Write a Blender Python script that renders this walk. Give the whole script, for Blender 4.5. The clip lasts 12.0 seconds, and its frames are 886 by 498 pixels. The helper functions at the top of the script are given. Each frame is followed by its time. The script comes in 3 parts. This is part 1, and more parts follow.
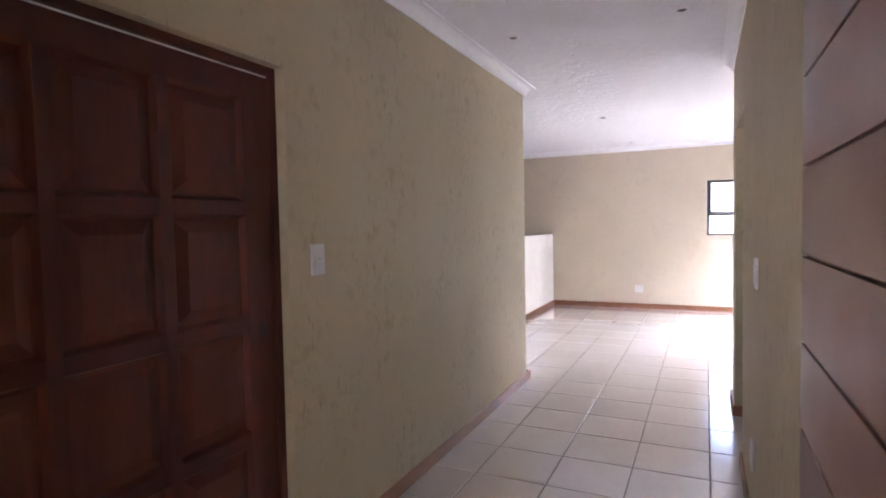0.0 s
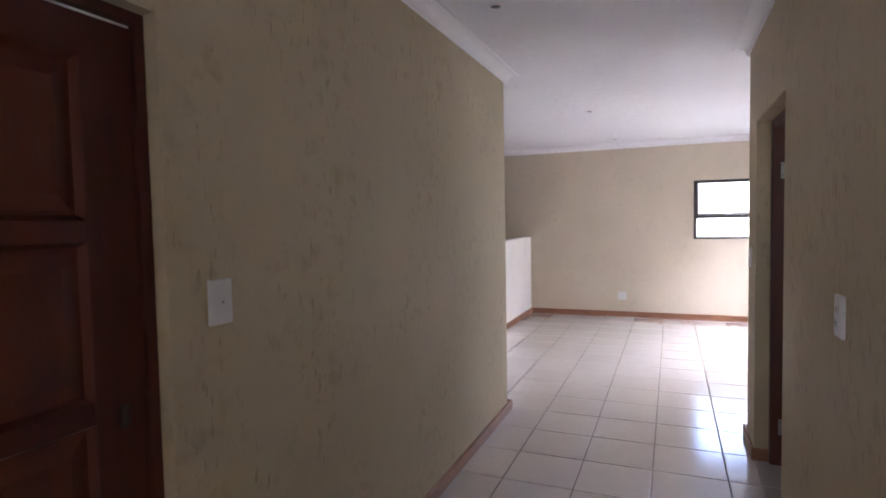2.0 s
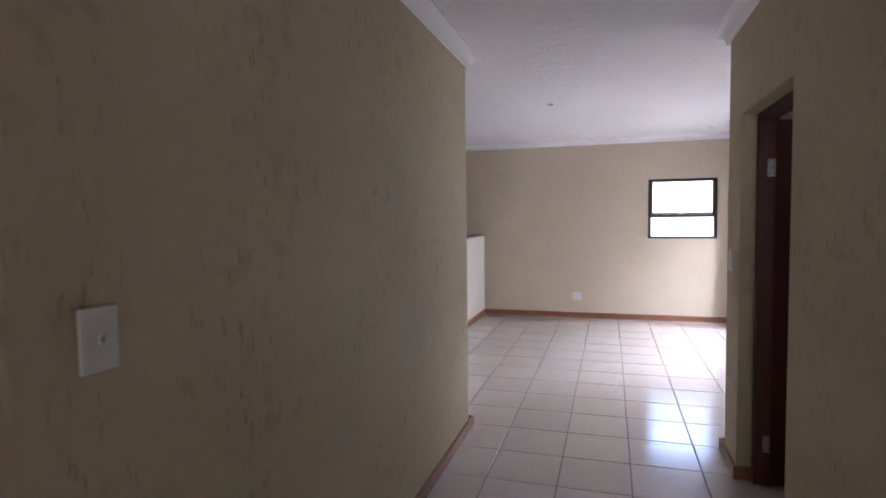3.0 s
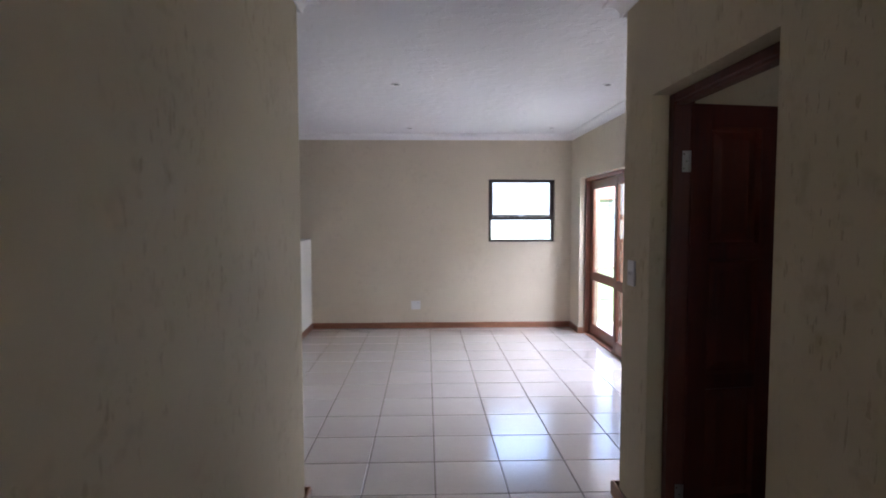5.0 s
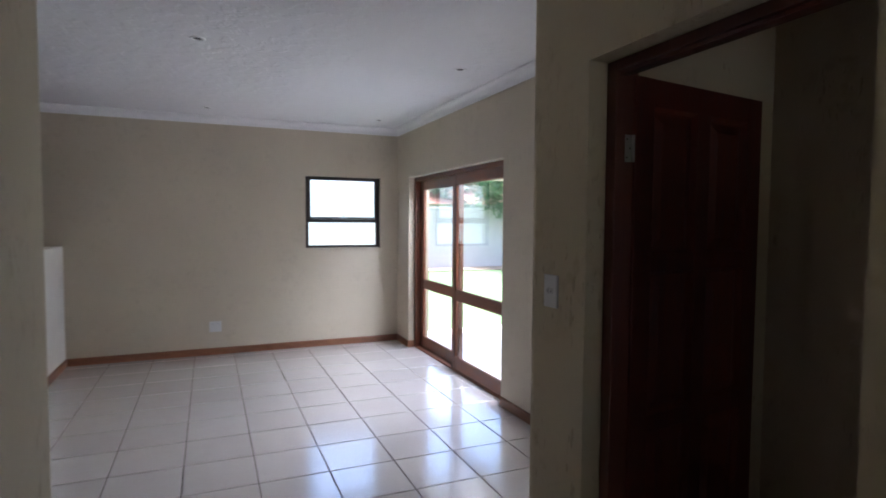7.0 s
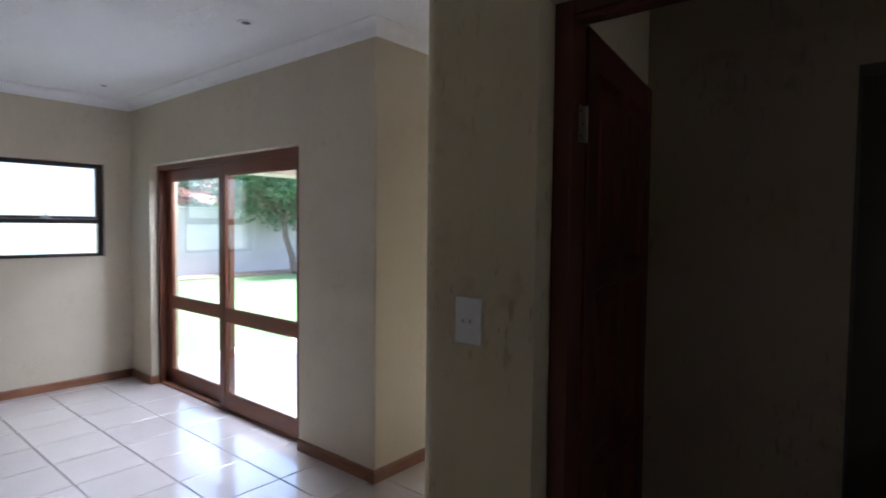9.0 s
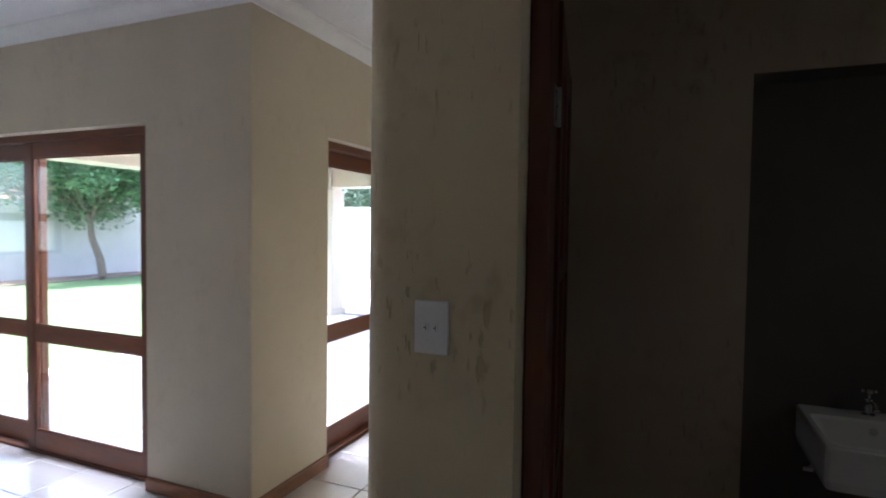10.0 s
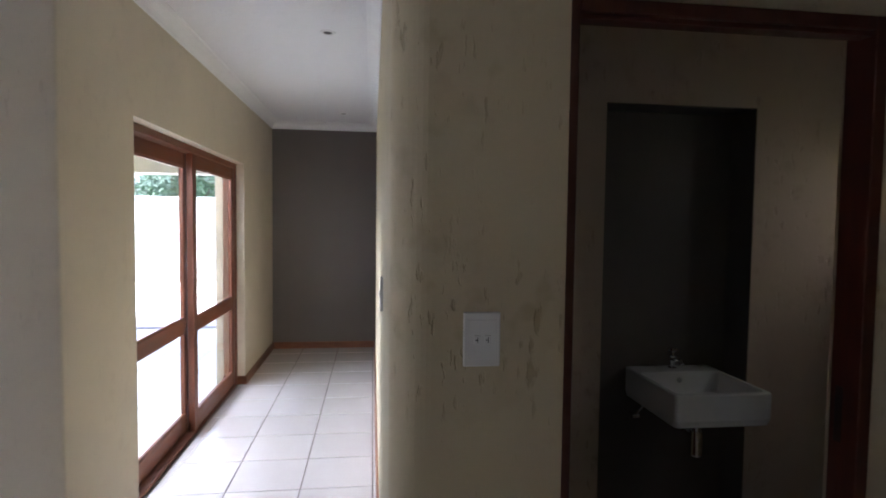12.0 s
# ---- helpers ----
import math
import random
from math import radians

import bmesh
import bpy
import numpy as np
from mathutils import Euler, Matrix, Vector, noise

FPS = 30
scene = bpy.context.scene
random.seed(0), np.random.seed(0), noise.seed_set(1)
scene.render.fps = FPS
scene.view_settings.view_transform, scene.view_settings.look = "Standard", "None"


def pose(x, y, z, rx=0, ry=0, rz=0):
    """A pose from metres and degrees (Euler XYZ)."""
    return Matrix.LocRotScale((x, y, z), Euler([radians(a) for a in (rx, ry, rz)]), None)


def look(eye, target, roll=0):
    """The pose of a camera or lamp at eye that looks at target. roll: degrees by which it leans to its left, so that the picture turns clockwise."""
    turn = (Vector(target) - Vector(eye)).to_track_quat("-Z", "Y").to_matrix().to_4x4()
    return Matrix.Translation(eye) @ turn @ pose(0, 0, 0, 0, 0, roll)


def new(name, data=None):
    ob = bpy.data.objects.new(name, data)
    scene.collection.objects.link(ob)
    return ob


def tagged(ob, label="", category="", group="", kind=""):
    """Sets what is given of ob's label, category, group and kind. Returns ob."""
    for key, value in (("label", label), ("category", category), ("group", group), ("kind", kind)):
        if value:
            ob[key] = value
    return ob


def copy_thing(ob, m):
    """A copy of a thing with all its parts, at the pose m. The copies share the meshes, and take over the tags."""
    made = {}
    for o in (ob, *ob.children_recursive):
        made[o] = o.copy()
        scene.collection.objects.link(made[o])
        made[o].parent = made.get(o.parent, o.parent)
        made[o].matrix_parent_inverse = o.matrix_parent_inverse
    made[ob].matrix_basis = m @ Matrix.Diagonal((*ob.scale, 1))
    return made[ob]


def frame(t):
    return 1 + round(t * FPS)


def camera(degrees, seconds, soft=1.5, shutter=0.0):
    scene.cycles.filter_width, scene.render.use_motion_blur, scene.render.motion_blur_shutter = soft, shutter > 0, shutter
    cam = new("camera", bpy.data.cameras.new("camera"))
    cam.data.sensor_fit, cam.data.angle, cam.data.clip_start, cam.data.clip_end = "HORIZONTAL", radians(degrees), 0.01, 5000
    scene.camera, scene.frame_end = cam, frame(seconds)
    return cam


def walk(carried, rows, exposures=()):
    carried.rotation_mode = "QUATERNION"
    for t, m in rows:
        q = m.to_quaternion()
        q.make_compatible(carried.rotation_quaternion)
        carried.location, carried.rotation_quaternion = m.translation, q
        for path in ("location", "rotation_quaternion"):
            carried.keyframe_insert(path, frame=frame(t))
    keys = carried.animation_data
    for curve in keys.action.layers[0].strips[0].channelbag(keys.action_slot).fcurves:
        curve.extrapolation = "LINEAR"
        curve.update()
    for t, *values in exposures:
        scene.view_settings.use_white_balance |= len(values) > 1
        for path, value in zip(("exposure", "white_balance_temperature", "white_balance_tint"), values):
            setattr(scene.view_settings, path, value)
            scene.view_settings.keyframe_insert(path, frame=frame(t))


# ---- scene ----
cam = camera(77.5, 12.0, soft=1.8, shutter=0.4)

PATH = [
    (0, (1.558, -0.172, 1.508), (0.701, 1.633, 1.42), -1.1),
    (0.5, (1.461, -0.06, 1.497), (0.603, 1.745, 1.407), -1.1),
    (1, (1.372, 0.14, 1.493), (0.531, 1.952, 1.398), -1.1),
    (1.5, (1.305, 0.369, 1.564), (0.495, 2.195, 1.463), -1.0),
    (2, (1.267, 0.521, 1.593), (0.503, 2.366, 1.494), -1.1),
    (2.5, (1.149, 0.694, 1.601), (0.465, 2.571, 1.496), -1.0),
    (4.5, (0.763, 1.665, 1.615), (0.634, 3.657, 1.497), -0.1),
    (5, (0.682, 1.908, 1.608), (0.743, 3.904, 1.493), -0.1),
    (5.5, (0.61, 2.156, 1.611), (0.851, 4.138, 1.498), 0.2),
    (6, (0.546, 2.407, 1.615), (0.963, 4.36, 1.504), 0.3),
    (6.5, (0.495, 2.631, 1.607), (1.085, 4.539, 1.5), 0.3),
    (8.5, (0.454, 3.604, 1.575), (1.817, 5.065, 1.491), 0.6),
    (9, (0.494, 3.814, 1.587), (2.029, 5.093, 1.502), 0.6),
    (9.5, (0.484, 4.035, 1.584), (2.203, 5.054, 1.506), 0.8),
    (10, (0.51, 4.224, 1.56), (2.356, 4.991, 1.483), 0.8),
    (10.5, (0.529, 4.435, 1.568), (2.454, 4.97, 1.479), 0.8),
    (11, (0.526, 4.671, 1.594), (2.506, 4.933, 1.494), 0.7),
    (11.5, (0.499, 4.886, 1.588), (2.497, 4.847, 1.492), 0.7),
    (12, (0.445, 5.039, 1.598), (2.426, 4.785, 1.5), 0.7),
]
EXPOSURE = [(0.0, 4.74, 5720, 25), (1.5, 4.33, 5720, 24), (2.5, 3.92, 5700, 23), (4.5, 3.5, 5530, 19), (6.5, 3.0, 5450, 15), (8.5, 2.72, 5400, 13), (9.5, 2.83, 5350, 13), (10.5, 3.08, 5350, 13), (11.0, 3.0, 5350, 13), (12.0, 3.28, 5350, 13)]
walk(cam, [(t, look(eye, target, roll)) for t, eye, target, roll in PATH], EXPOSURE)

# ---- world, sun, exposure ----
SUN_ELEV, SUN_AZ = radians(74), radians(-88)
world = bpy.data.worlds.new("sky")
scene.world = world
world.use_nodes = True
wn = world.node_tree.nodes
sky = wn.new("ShaderNodeTexSky")
sky.sky_type, sky.sun_disc, sky.sun_elevation, sky.sun_rotation = "NISHITA", False, SUN_ELEV, SUN_AZ
sky.air_density, sky.dust_density = 1.0, 5.0
wn["Background"].inputs["Strength"].default_value = 0.15
world.node_tree.links.new(sky.outputs[0], wn["Background"].inputs["Color"])
sun = new("sun", bpy.data.lights.new("sun", "SUN"))
sun.data.energy, sun.data.angle, sun.data.color = 3.0, radians(3), (1.0, 0.95, 0.88)
# added fill lamps: sky light over both glazed openings' lintels; cloakroom window is invented
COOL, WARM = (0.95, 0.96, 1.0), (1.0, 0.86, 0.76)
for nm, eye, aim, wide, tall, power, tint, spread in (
        ("skylight_east", (3.55, 8.22, 2.75), (1.2, 7.6, 0.6), 2.3, 0.7, 23.0, COOL, math.pi),
        ("skylight_north", (4.7, 8.3, 2.62), (4.5, 5.2, 0.8), 2.3, 0.7, 15.0, COOL, math.pi),
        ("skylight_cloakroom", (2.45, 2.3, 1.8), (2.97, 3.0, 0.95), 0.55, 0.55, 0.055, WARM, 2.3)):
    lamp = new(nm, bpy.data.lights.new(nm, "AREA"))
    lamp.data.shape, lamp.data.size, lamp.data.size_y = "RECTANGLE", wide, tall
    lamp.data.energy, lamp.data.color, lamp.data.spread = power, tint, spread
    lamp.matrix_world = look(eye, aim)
sun.matrix_world = look((0, 0, 0), (-math.sin(SUN_AZ) * math.cos(SUN_ELEV), -math.cos(SUN_AZ) * math.cos(SUN_ELEV), -math.sin(SUN_ELEV)))


# ---- materials ----
def nodes_of(name):
    m = bpy.data.materials.new(name)
    m.use_nodes = True
    return m, m.node_tree.nodes, m.node_tree.links, m.node_tree.nodes["Principled BSDF"]


def coords(nt, ln, stretch=(1, 1, 1), world_space=True):
    src = nt.new("ShaderNodeNewGeometry").outputs["Position"] if world_space else nt.new("ShaderNodeTexCoord").outputs["Object"]
    mp = nt.new("ShaderNodeMapping")
    mp.inputs["Scale"].default_value = stretch
    ln.new(src, mp.inputs["Vector"])
    return mp.outputs["Vector"]


def noise_tex(nt, ln, vec, scale, detail=4.0, rough=0.55):
    n = nt.new("ShaderNodeTexNoise")
    n.inputs["Scale"].default_value, n.inputs["Detail"].default_value, n.inputs["Roughness"].default_value = scale, detail, rough
    ln.new(vec, n.inputs["Vector"])
    return n.outputs["Fac"]


def ramp(nt, ln, fac, stops):
    r = nt.new("ShaderNodeValToRGB")
    e = r.color_ramp.elements
    while len(e) < len(stops):
        e.new(0.5)
    for el, (p, c) in zip(e, stops):
        el.position, el.color = p, (*c, 1) if len(c) == 3 else c
    ln.new(fac, r.inputs["Fac"])
    return r.outputs["Color"]


def math_node(nt, ln, op, a, b):
    n = nt.new("ShaderNodeMath")
    n.operation = op
    for s, v in zip(n.inputs, (a, b)):
        if isinstance(v, (int, float)):
            s.default_value = v
        else:
            ln.new(v, s)
    return n.outputs[0]


def mix_col(nt, ln, fac, a, b, mode="MIX"):
    n = nt.new("ShaderNodeMix")
    n.data_type, n.blend_type = "RGBA", mode
    for s, v in ((n.inputs["Factor"], fac), (n.inputs[6], a), (n.inputs[7], b)):
        if isinstance(v, (int, float)):
            s.default_value = v
        elif isinstance(v, tuple):
            s.default_value = (*v, 1)
        else:
            ln.new(v, s)
    return n.outputs[2]


def bump(nt, ln, bsdf, height, strength, dist):
    b = nt.new("ShaderNodeBump")
    b.inputs["Strength"].default_value, b.inputs["Distance"].default_value = strength, dist
    ln.new(height, b.inputs["Height"])
    ln.new(b.outputs[0], bsdf.inputs["Normal"])


def grey(v):
    return (v, v, v)


def plain(name, col, rough=0.5, metal=0.0, vary=0.08, scale=14.0, bump_h=0.0, world_space=True):
    m, nt, ln, p = nodes_of(name)
    v = coords(nt, ln, world_space=world_space)
    n1 = noise_tex(nt, ln, v, scale)
    n2 = noise_tex(nt, ln, v, scale * 7)
    f = math_node(nt, ln, "ADD", math_node(nt, ln, "MULTIPLY", n1, 0.7), math_node(nt, ln, "MULTIPLY", n2, 0.3))
    ln.new(ramp(nt, ln, f, [(0.3, tuple(c * (1 - vary) for c in col)), (0.7, tuple(min(1, c * (1 + vary)) for c in col))]), p.inputs["Base Color"])
    ln.new(ramp(nt, ln, n1, [(0.3, grey(max(0.02, rough - 0.06))), (0.7, grey(min(1, rough + 0.06)))]), p.inputs["Roughness"])
    p.inputs["Metallic"].default_value = metal
    if bump_h:
        bump(nt, ln, p, f, 0.6, bump_h)
    return m


def plaster(name, col, pits=1.0):
    """Trowelled paint-over-plaster with vertical drag marks and small pits."""
    m, nt, ln, p = nodes_of(name)
    flat = coords(nt, ln)
    tall = coords(nt, ln, (1, 1, 0.28))
    big = noise_tex(nt, ln, flat, 1.1, 3)
    mid = noise_tex(nt, ln, flat, 9, 4)
    fine = noise_tex(nt, ln, flat, 60, 3)
    patch = ramp(nt, ln, noise_tex(nt, ln, flat, 1.9, 2), [(0.42, grey(0)), (0.58, grey(1))])
    pit = ramp(nt, ln, noise_tex(nt, ln, tall, 46, 3, 0.5), [(0.625, grey(0)), (0.685, grey(1))])
    pit = math_node(nt, ln, "MULTIPLY", math_node(nt, ln, "MULTIPLY", pit, patch), pits)
    gouge = ramp(nt, ln, noise_tex(nt, ln, coords(nt, ln, (1, 1, 0.4)), 19, 4, 0.6), [(0.645, grey(0)), (0.72, grey(1))])
    zone = ramp(nt, ln, noise_tex(nt, ln, flat, 1.3, 2), [(0.45, grey(0)), (0.58, grey(1))])
    gouge = math_node(nt, ln, "MULTIPLY", math_node(nt, ln, "MULTIPLY", gouge, zone), pits)
    pit = math_node(nt, ln, "MAXIMUM", pit, gouge)
    base = ramp(nt, ln, big, [(0.3, tuple(c * 0.93 for c in col)), (0.7, tuple(c * 1.05 for c in col))])
    base = mix_col(nt, ln, math_node(nt, ln, "MULTIPLY", mid, 0.25), base, tuple(c * 0.82 for c in col))
    # brown specks, with the shade inside pits and gouges also put into the colour
    base = mix_col(nt, ln, math_node(nt, ln, "MULTIPLY", pit, 0.36), base, tuple(c * v for c, v in zip(col, (0.42, 0.34, 0.28))))
    stain = ramp(nt, ln, noise_tex(nt, ln, flat, 12, 2), [(0.54, grey(0)), (0.70, grey(1))])
    stain = math_node(nt, ln, "MULTIPLY", math_node(nt, ln, "MULTIPLY", stain, patch), 0.36 * pits)
    base = mix_col(nt, ln, stain, base, tuple(c * v for c, v in zip(col, (0.6, 0.55, 0.48))))
    ln.new(base, p.inputs["Base Color"])
    p.inputs["Roughness"].default_value = 0.62
    p.inputs["Specular IOR Level"].default_value = 0.3
    h = math_node(nt, ln, "ADD", math_node(nt, ln, "MULTIPLY", mid, 0.5), math_node(nt, ln, "MULTIPLY", fine, 0.16))
    h = math_node(nt, ln, "SUBTRACT", h, math_node(nt, ln, "MULTIPLY", pit, 1.1))
    bump(nt, ln, p, h, 0.75, 0.004)
    return m


def ceiling_plaster(name, col):
    m, nt, ln, p = nodes_of(name)
    v = coords(nt, ln)
    n = noise_tex(nt, ln, v, 8.5, 4, 0.55)
    blot = ramp(nt, ln, n, [(0.48, grey(0)), (0.56, grey(1))])
    ln.new(ramp(nt, ln, noise_tex(nt, ln, v, 0.9, 3), [(0.3, tuple(c * 0.96 for c in col)), (0.7, col)]), p.inputs["Base Color"])
    p.inputs["Roughness"].default_value = 0.8
    h = math_node(nt, ln, "ADD", math_node(nt, ln, "MULTIPLY", blot, 0.6), math_node(nt, ln, "MULTIPLY", noise_tex(nt, ln, v, 70), 0.25))
    bump(nt, ln, p, h, 0.8, 0.005)
    return m


def wood(name, dark, light, rough=0.35, grain=(1, 1, 0.12), coat=0.2):
    """Varnished hardwood; grain runs along the axis whose stretch is small."""
    m, nt, ln, p = nodes_of(name)
    v = coords(nt, ln, grain)
    n1 = noise_tex(nt, ln, v, 38, 5, 0.6)
    n2 = noise_tex(nt, ln, v, 7, 3)
    n3 = noise_tex(nt, ln, coords(nt, ln), 2.0, 3)
    f = math_node(nt, ln, "ADD", math_node(nt, ln, "MULTIPLY", n1, 0.5), math_node(nt, ln, "MULTIPLY", n2, 0.5))
    base = ramp(nt, ln, f, [(0.32, dark), (0.68, light)])
    base = mix_col(nt, ln, math_node(nt, ln, "MULTIPLY", n3, 0.4), base, dark)
    ln.new(base, p.inputs["Base Color"])
    ln.new(ramp(nt, ln, n1, [(0.3, grey(rough - 0.05)), (0.7, grey(rough + 0.12))]), p.inputs["Roughness"])
    p.inputs["Coat Weight"].default_value, p.inputs["Coat Roughness"].default_value = coat, 0.25
    bump(nt, ln, p, n1, 0.25, 0.0015)
    return m


def tile_material(name, a, b, rough):
    m, nt, ln, p = nodes_of(name)
    v = coords(nt, ln)
    info = nt.new("ShaderNodeObjectInfo").outputs["Random"]
    n1 = noise_tex(nt, ln, v, 6, 3, 0.5)
    n2 = noise_tex(nt, ln, v, 55, 3)
    f = math_node(nt, ln, "ADD", math_node(nt, ln, "MULTIPLY", n1, 0.5), math_node(nt, ln, "MULTIPLY", n2, 0.5))
    base = mix_col(nt, ln, f, a, b)
    shade = mix_col(nt, ln, info, grey(0.92), grey(1.0))
    ln.new(mix_col(nt, ln, 1.0, base, shade, "MULTIPLY"), p.inputs["Base Color"])
    r = math_node(nt, ln, "ADD", math_node(nt, ln, "MULTIPLY", noise_tex(nt, ln, v, 2.3, 3), 0.10), rough - 0.05)
    ln.new(r, p.inputs["Roughness"])
    p.inputs["IOR"].default_value = 1.8
    p.inputs["Coat Weight"].default_value, p.inputs["Coat Roughness"].default_value, p.inputs["Coat IOR"].default_value = 1.0, 0.17, 1.6
    return m


def glass_material(name):
    m, nt, ln, p = nodes_of(name)
    p.inputs["Base Color"].default_value = (0.97, 0.985, 0.98, 1)
    p.inputs["Roughness"].default_value = 0.0
    p.inputs["Transmission Weight"].default_value = 1.0
    p.inputs["IOR"].default_value = 1.45
    return m


WALL = plaster("beige_plaster", (0.535, 0.448, 0.292))
WALL_CLOAK = plaster("brown_beige_plaster", (0.52, 0.415, 0.315))
WALL_SMOOTH = plaster("beige_plaster_smooth", (0.61, 0.53, 0.40), pits=0.4)
GREY_WALL = plaster("charcoal_paint", (0.185, 0.163, 0.145), pits=0.1)
NICHE = plain("dark_brown_paint", (0.11, 0.096, 0.084), 0.6, bump_h=0.002)
CEILING = ceiling_plaster("white_ceiling_plaster", (0.84, 0.83, 0.84))
CORNICE = plain("white_cornice_paint", (0.86, 0.85, 0.85), 0.6, vary=0.03)
SKIRT = wood("skirting_wood", (0.145, 0.055, 0.025), (0.34, 0.145, 0.065), 0.4, (0.2, 0.2, 1))
FRAME_V = wood("meranti_upright", (0.085, 0.025, 0.010), (0.21, 0.064, 0.024), 0.42, coat=0.08)
FRAME_H = wood("meranti_level", (0.10, 0.031, 0.012), (0.25, 0.080, 0.029), 0.42, (0.14, 0.14, 1), coat=0.08)
SILL_WOOD = wood("worn_sill_wood", (0.09, 0.03, 0.014), (0.2, 0.07, 0.03), 0.62, (0.14, 0.14, 1), coat=0.0)
DOOR_DARK = wood("mahogany_dark", (0.046, 0.0075, 0.0028), (0.118, 0.020, 0.0064), 0.5, coat=0.0)
FRAME_DARK = wood("door_frame_hardwood", (0.056, 0.014, 0.008), (0.14, 0.036, 0.018), 0.45, coat=0.05)
DOOR_PANEL = wood("mahogany_panel", (0.06, 0.0105, 0.0032), (0.17, 0.032, 0.0085), 0.56, coat=0.0)
SLAB = plain("front_door_veneer", (0.132, 0.045, 0.028), 0.36, vary=0.16, scale=5)
TILE = tile_material("ceramic_tile", (0.60, 0.54, 0.50), (0.71, 0.655, 0.62), 0.155)
GROUT = plain("grey_grout", (0.16, 0.13, 0.115), 0.9, vary=0.2, scale=30)
WHITE_PLASTIC = plain("white_plastic", (0.68, 0.665, 0.65), 0.35, vary=0.02)
GREY_PLASTIC = plain("grey_plastic", (0.30, 0.30, 0.31), 0.4, vary=0.04)
BRONZE = plain("bronze_aluminium", (0.05, 0.034, 0.031), 0.42, 0.3, 0.1)
STEEL = plain("steel", (0.40, 0.39, 0.37), 0.38, 1.0, 0.08)
CHROME = plain("chrome", (0.80, 0.80, 0.80), 0.12, 1.0, 0.03)
BLACK = plain("black_void", (0.01, 0.01, 0.01), 0.6)
CERAMIC = plain("white_ceramic", (0.80, 0.80, 0.79), 0.12, vary=0.02)
LAMP_GLASS = plain("dull_lamp_glass", (0.18, 0.18, 0.19), 0.15, vary=0.1)
GLASS = glass_material("clear_glass")


# ---- mesh helpers ----
def link_mesh(name, bm, material, parent=None, smooth=False):
    me = bpy.data.meshes.new(name)
    bmesh.ops.recalc_face_normals(bm, faces=bm.faces)
    bm.to_mesh(me)
    bm.free()
    if smooth:
        for f in me.polygons:
            f.use_smooth = True
    me.materials.append(material)
    ob = new(name, me)
    if parent:
        ob.parent = parent
    return ob


def part(name, bm, material, parent, label="", smooth=False):
    """Links bm as one mesh under a thing or a part; bm is given in the thing's space."""
    ob = link_mesh(name, bm, material, parent, smooth)
    if parent.parent:
        ob.matrix_parent_inverse = parent.matrix_basis.inverted()
    return tagged(ob, label)


def thing(name, label, category, m=None, group="", kind=""):
    ob = new(name)
    ob.empty_display_size = 0.1
    if m is not None:
        ob.matrix_basis = m
    return tagged(ob, label, category, group, kind)


def add_box(bm, x0, x1, y0, y1, z0, z1, bevel=0.0, segments=2):
    r = bmesh.ops.create_cube(bm, size=1, matrix=Matrix.Translation(((x0 + x1) / 2, (y0 + y1) / 2, (z0 + z1) / 2))
                              @ Matrix.Diagonal((abs(x1 - x0), abs(y1 - y0), abs(z1 - z0), 1)))
    if bevel:
        edges = list({e for v in r["verts"] for e in v.link_edges})
        bmesh.ops.bevel(bm, geom=edges, offset=bevel, segments=segments, affect="EDGES", profile=0.5)
    return bm


def box(x0, x1, y0, y1, z0, z1, bevel=0.0, segments=2):
    return add_box(bmesh.new(), x0, x1, y0, y1, z0, z1, bevel, segments)


def add_prism(bm, pts, z0, z1):
    """An upright prism over a plan outline."""
    low = [bm.verts.new((x, y, z0)) for x, y in pts]
    top = [bm.verts.new((x, y, z1)) for x, y in pts]
    n = len(pts)
    bm.faces.new(low[::-1])
    bm.faces.new(top)
    for i in range(n):
        bm.faces.new((low[i], low[(i + 1) % n], top[(i + 1) % n], top[i]))
    return bm


def rounded(prev, corner, after, r, steps=6):
    """Points of a rounded plan corner."""
    p, c, a = Vector(prev), Vector(corner), Vector(after)
    u, w = (p - c).normalized(), (a - c).normalized()
    mid = c + (u + w) * r
    out = []
    for i in range(steps + 1):
        ang = math.pi / 2 * i / steps
        q = mid - w * r * math.cos(ang) - u * r * math.sin(ang)
        out.append((q.x, q.y))
    return out


def add_tube(bm, points, radii, sides=12):
    """A tube along points, closed at both ends."""
    rings = []
    pts = [Vector(p) for p in points]
    for i, p in enumerate(pts):
        d = (pts[min(i + 1, len(pts) - 1)] - pts[max(i - 1, 0)]).normalized()
        side = d.cross(Vector((0, 0, 1)))
        side = Vector((1, 0, 0)) if side.length < 1e-3 else side.normalized()
        up = side.cross(d).normalized()
        r = radii[i] if isinstance(radii, (list, tuple)) else radii
        rings.append([bm.verts.new(p + (side * math.cos(2 * math.pi * k / sides) + up * math.sin(2 * math.pi * k / sides)) * r) for k in range(sides)])
    for a, b in zip(rings, rings[1:]):
        for k in range(sides):
            bm.faces.new((a[k], a[(k + 1) % sides], b[(k + 1) % sides], b[k]))
    bm.faces.new(rings[0][::-1])
    bm.faces.new(rings[-1])
    return bm


def add_lathe(bm, profile, sides=28, centre=(0, 0, 0)):
    """Profile of (radius, z) turned round the z axis."""
    rings = []
    for r, z in profile:
        rings.append([bm.verts.new((centre[0] + r * math.cos(2 * math.pi * k / sides), centre[1] + r * math.sin(2 * math.pi * k / sides), centre[2] + z)) for k in range(sides)])
    for a, b in zip(rings, rings[1:]):
        for k in range(sides):
            bm.faces.new((a[k], a[(k + 1) % sides], b[(k + 1) % sides], b[k]))
    return bm


